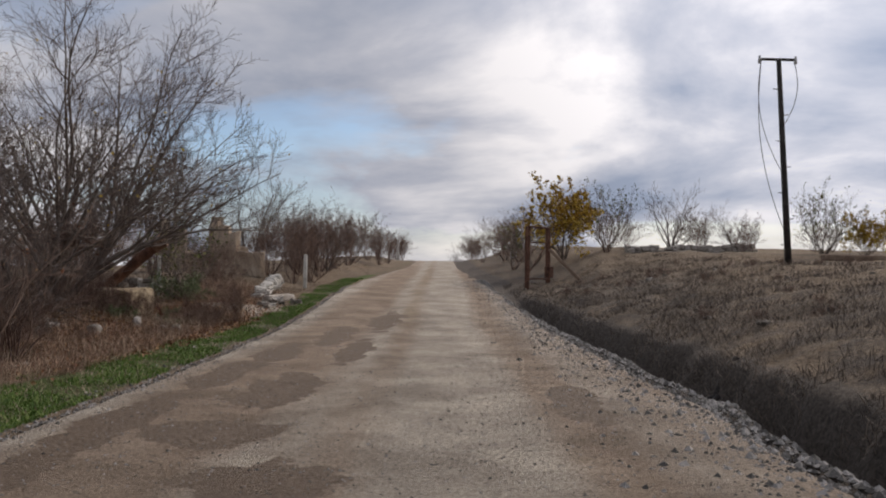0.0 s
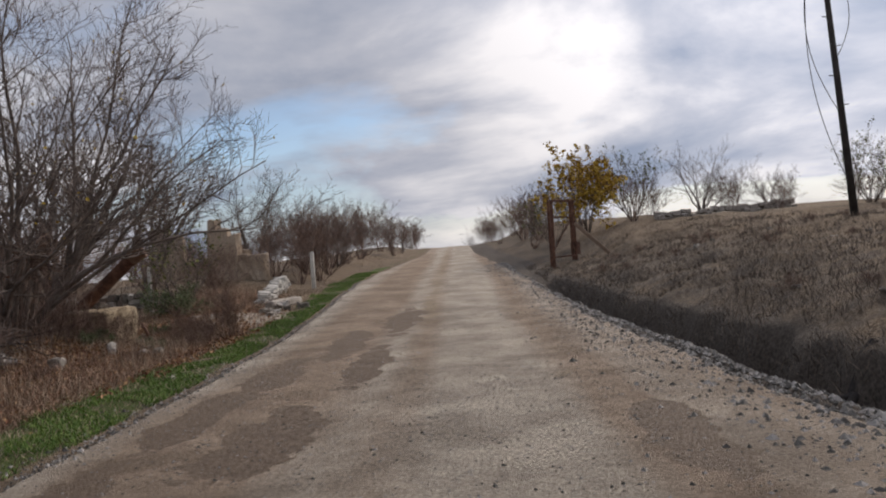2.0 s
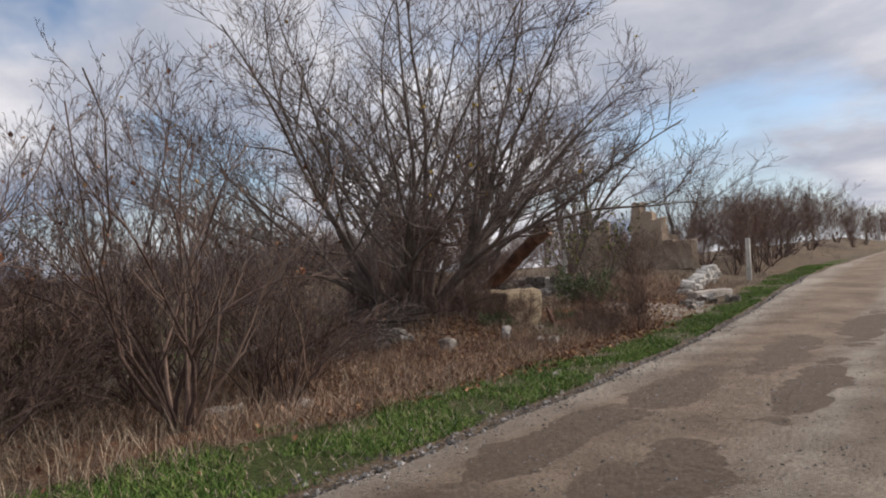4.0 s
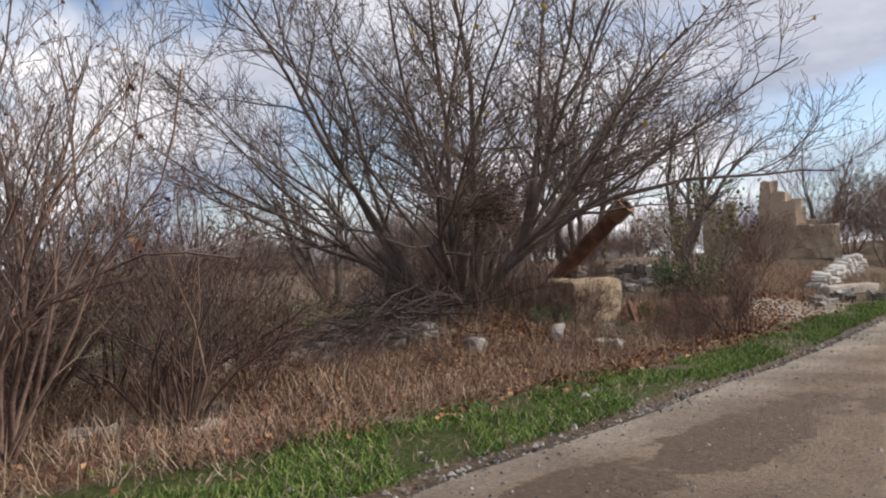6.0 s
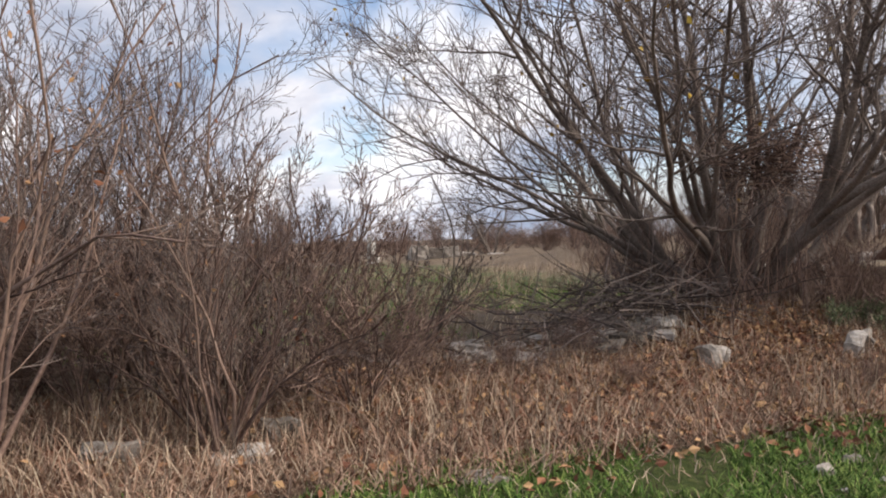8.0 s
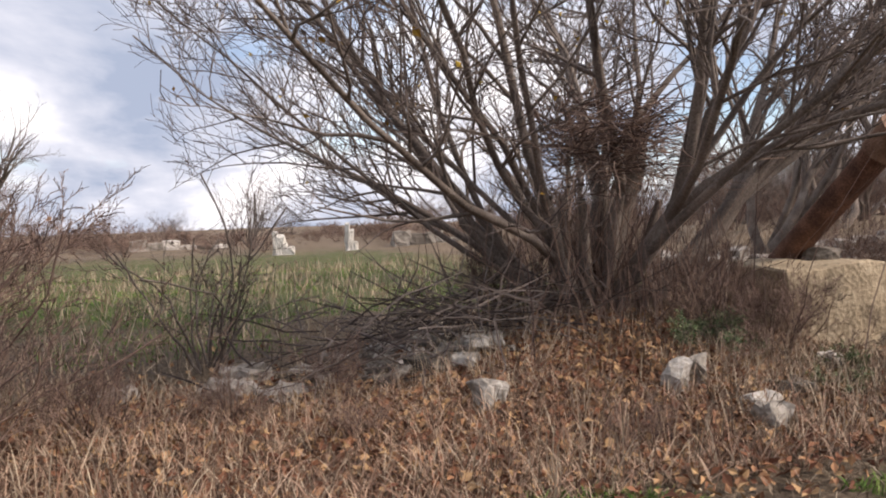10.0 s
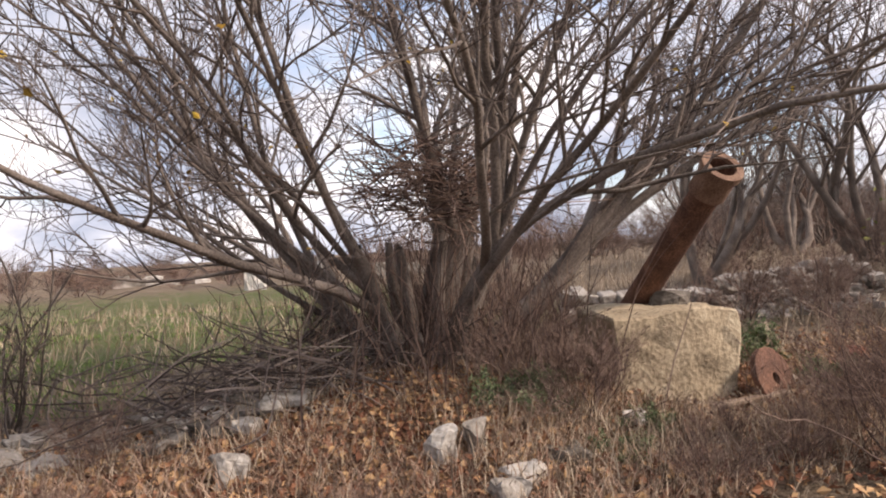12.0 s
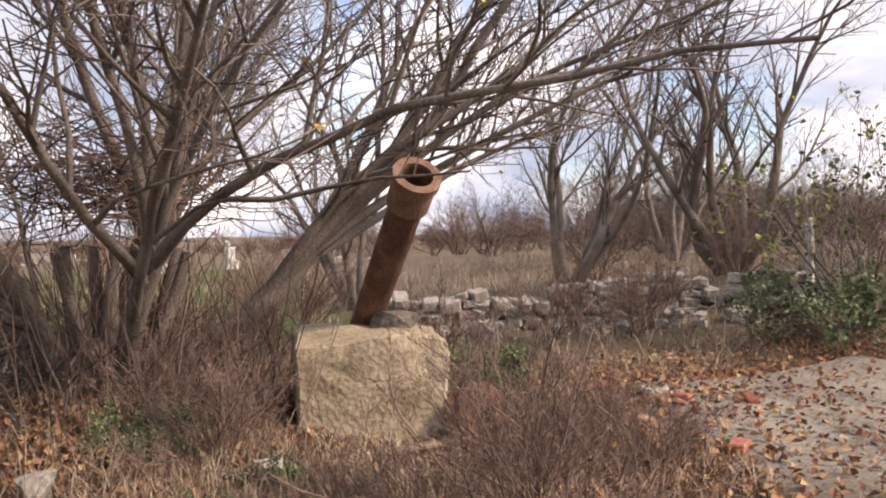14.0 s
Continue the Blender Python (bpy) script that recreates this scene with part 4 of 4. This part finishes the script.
# scrub behind the ruins
for i in range(60):
    again(rs.choice((shrub_a, shrub_a, shrub_b, small_tree)), rs.uniform(-48, -19), rs.uniform(29, 52), rs.uniform(0, 360), rs.uniform(0.8, 1.25), 0.9)
# hedge at the crest
for x, y, k in ((-5.0, 80, 1.1), (-4.6, 86, 1.0), (-5.4, 92, 1.2), (3.2, 74, 0.9), (2.9, 84, 1.0), (3.6, 92, 1.2), (3.4, 66, 0.8), (-4.9, 60, 0.9), (-4.7, 66, 0.9)):
    again(shrub_a, x, y, rs.uniform(0, 360), k)
# far scrub rows that close the view
for i in range(110):
    a = radians(rs.uniform(95, 205))
    d = rs.uniform(32, 95)
    x, y = -6 + d * math.cos(a), 14 + d * math.sin(a)
    if x < -26 and not (12 < y < 27 and x > -44):
        again(rs.choice((shrub_a, shrub_b, small_tree, shrub_b)), x, y, rs.uniform(0, 360), rs.uniform(0.8, 1.4), 0.8)
for i in range(26):
    again(rs.choice((shrub_a, shrub_b)), rs.uniform(-40, -11), rs.uniform(44, 80), rs.uniform(0, 360), rs.uniform(0.9, 1.5))

for i in range(90):
    again(rs.choice((shrub_a, shrub_b, shrub_b)), rs.uniform(-80, -43), rs.uniform(-5, 60), rs.uniform(0, 360), rs.uniform(0.7, 1.2), 0.6)
for i in range(40):
    d = 1.6 + 7 * rs.random()
    y = rs.uniform(6, 32)
    again(shrub_b, right_edge(y) + d, y, rs.uniform(0, 360), rs.uniform(0.10, 0.22), label="low tuft of dry weeds on the bank")
for i in range(16):
    y = rs.uniform(6, 26)
    rock(right_edge(y) + 1.6 + 5 * rs.random(), y, rs.uniform(0.08, 0.2), rs.uniform(0.1, 0.25), rs.uniform(0.05, 0.1), rs.uniform(0, 180), -0.02, "pale stone lying on the weedy bank", "bank stones")

# ---- gravel, grass, weeds, litter ----
rg = random.Random(9)


def scatter(n, fx, fy, keep=None):
    out = []
    while len(out) < n:
        y = fy()
        x = fx(y)
        if keep is None or keep(x, y):
            out.append(Vector((x, y, land(x, y))))
    return out


near = lambda a, b: (lambda: a + (b - a) * rg.random() ** 1.35)
stones = Soup()
for p in scatter(15000, lambda y: right_edge(y) + min(0.35, -abs(rg.gauss(0, 0.62)) + 0.3), near(1.5, 40)):
    stones.pebble(p, abs(rg.gauss(0.012, 0.018)) + 0.008, rg)
for p in scatter(4500, lambda y: left_edge(y) + rg.gauss(0.05, 0.22), near(3, 34)):
    stones.pebble(p, abs(rg.gauss(0.010, 0.010)) + 0.006, rg)
for p in scatter(22000, lambda y: rg.uniform(left_edge(y), right_edge(y)), near(2, 24)):
    p.z += 0.008
    stones.pebble(p, abs(rg.gauss(0.003, 0.006)) + 0.004, rg)
stuff("gravel", stones, GRAVEL, "loose grey gravel along the road edges", "gravel")

blades = Soup()
for p in scatter(70000, lambda y: left_edge(y) - 0.12 - verge(y) * rg.random() ** 1.2, near(4, 40), lambda x, y: bump2(x, y, 1.1, 8.0) > -0.18):
    h = rg.uniform(0.02, 0.065)
    blades.blade(p, p + Vector((rg.gauss(0, 0.04), rg.gauss(0, 0.04), h)), 0.008, rg)
for p in scatter(9000, lambda y: rg.uniform(-24, -9.5), lambda: rg.uniform(9, 19), lambda x, y: bump2(x, y, 0.35, 8.0) > 0.0):
    blades.blade(p, p + Vector((rg.gauss(0, 0.06), rg.gauss(0, 0.06), rg.uniform(0.03, 0.09))), 0.012, rg)
stuff("grass", blades, GRASS, "short bright green grass on the verge", "grass")

dry, bankweed = Soup(), Soup()
for p in scatter(30000, lambda y: left_edge(y) - 1.3 - 3.6 * rg.random(), lambda: rg.uniform(5, 30), lambda x, y: math.hypot(x + 7.2, y - 18.8) > 0.95 and not (20.6 < y < 24.2 and -7.6 < x < -4.6)):
    h = abs(rg.gauss(0.09, 0.11)) * (0.6 + 1.2 * max(0, bump2(p.x, p.y, 0.8, 3.3))) + 0.04
    dry.blade(p, p + Vector((rg.gauss(0, 0.10), rg.gauss(0, 0.10), h)), 0.007, rg)
for p in scatter(44000, lambda y: right_edge(y) + 0.75 + 8 * rg.random() ** 1.2, near(3, 36), lambda x, y: bump2(x, y, 1.3, 5.5) > -0.2):
    h = abs(rg.gauss(0.04, 0.06)) + 0.02
    bankweed.blade(p, p + Vector((rg.gauss(0, 0.08), rg.gauss(0, 0.08), h)), 0.010, rg)
for p in scatter(10000, lambda y: rg.uniform(-26, -8.5), lambda: rg.uniform(4, 30)):
    dry.blade(p, p + Vector((rg.gauss(0, 0.12), rg.gauss(0, 0.12), abs(rg.gauss(0.16, 0.14)) + 0.05)), 0.014, rg)
for p in scatter(9000, lambda y: left_edge(y) - 0.1 - 1.6 * rg.random(), near(4, 36)):
    dry.blade(p, p + Vector((rg.gauss(0, 0.05), rg.gauss(0, 0.05), rg.uniform(0.02, 0.09))), 0.008, rg)
for p in scatter(4200, lambda y: rg.gauss(-6.5, 0.7), lambda: rg.gauss(17.9, 0.9), lambda x, y: x < left_edge(y) - 1.2 and not (x < -6.95 and 18.1 < y < 19.5)):
    dry.blade(p, p + Vector((rg.gauss(0, 0.10), rg.gauss(0, 0.10), rg.uniform(0.08, 0.27))), 0.007, rg)
stuff("bank_weeds", bankweed, BANK, "short grey-brown dead weeds covering the bank", "weeds")
stuff("dry_grass", dry, DRY, "dead straw-brown grass and weed stalks", "grass")

rusty = Soup()
for p in scatter(20000, lambda y: left_edge(y) - 1.2 - 2.4 * rg.random(), lambda: rg.uniform(9, 24), lambda x, y: bump2(x, y, 0.5, 12.0) > -0.25 and math.hypot(x + 7.2, y - 18.8) > 0.9 and not (20.7 < y < 24.2 and -7.6 < x < -4.6)):
    q = p + Vector((rg.gauss(0, 0.13), rg.gauss(0, 0.13), abs(rg.gauss(0.06, 0.08)) + 0.02))
    rusty.blade(p, q, 0.008, rg)
stuff("rust_weeds", rusty, RUST_WEED, "rusty red-brown withered weeds under the tree", "weeds")

leaves = Soup()
for p in scatter(15000, lambda y: rg.gauss(-6.6, 1.1), lambda: rg.gauss(17.2, 3.0), lambda x, y: x < left_edge(y) - 0.8):
    leaves.leaf(p + Vector((0, 0, 0.02 + 0.06 * rg.random())), rg.uniform(0.04, 0.09), rg, 1.5)
for p in scatter(3600, lambda y: rg.uniform(-8.6, -4.8) - 0.8 * rg.random(), lambda: rg.uniform(20, 25)):
    leaves.leaf(p + Vector((0, 0, 0.015)), rg.uniform(0.04, 0.09), rg, 3.0)
stuff("leaf_litter", leaves, LITTER, "fallen brown and orange leaves under the tree", "leaves")

brush = Soup()
for _ in range(330):
    p = Vector((-8.35 + rg.gauss(0, 0.5), 15.3 + rg.gauss(0, 0.65), 0))
    p.z = land(p.x, p.y) + rg.uniform(0.02, 0.45)
    brush.tube(curve_line(p, Vector((rg.gauss(0, 1), rg.gauss(0, 1), rg.gauss(0.1, 0.35))), rg.uniform(0.4, 1.3), rg, 4, 0.13), [0.009, 0.009, 0.008, 0.006, 0.003], 3)
stuff("brushwood", brush, TWIG, "grey dead branches heaped over the rubble", "brushwood")
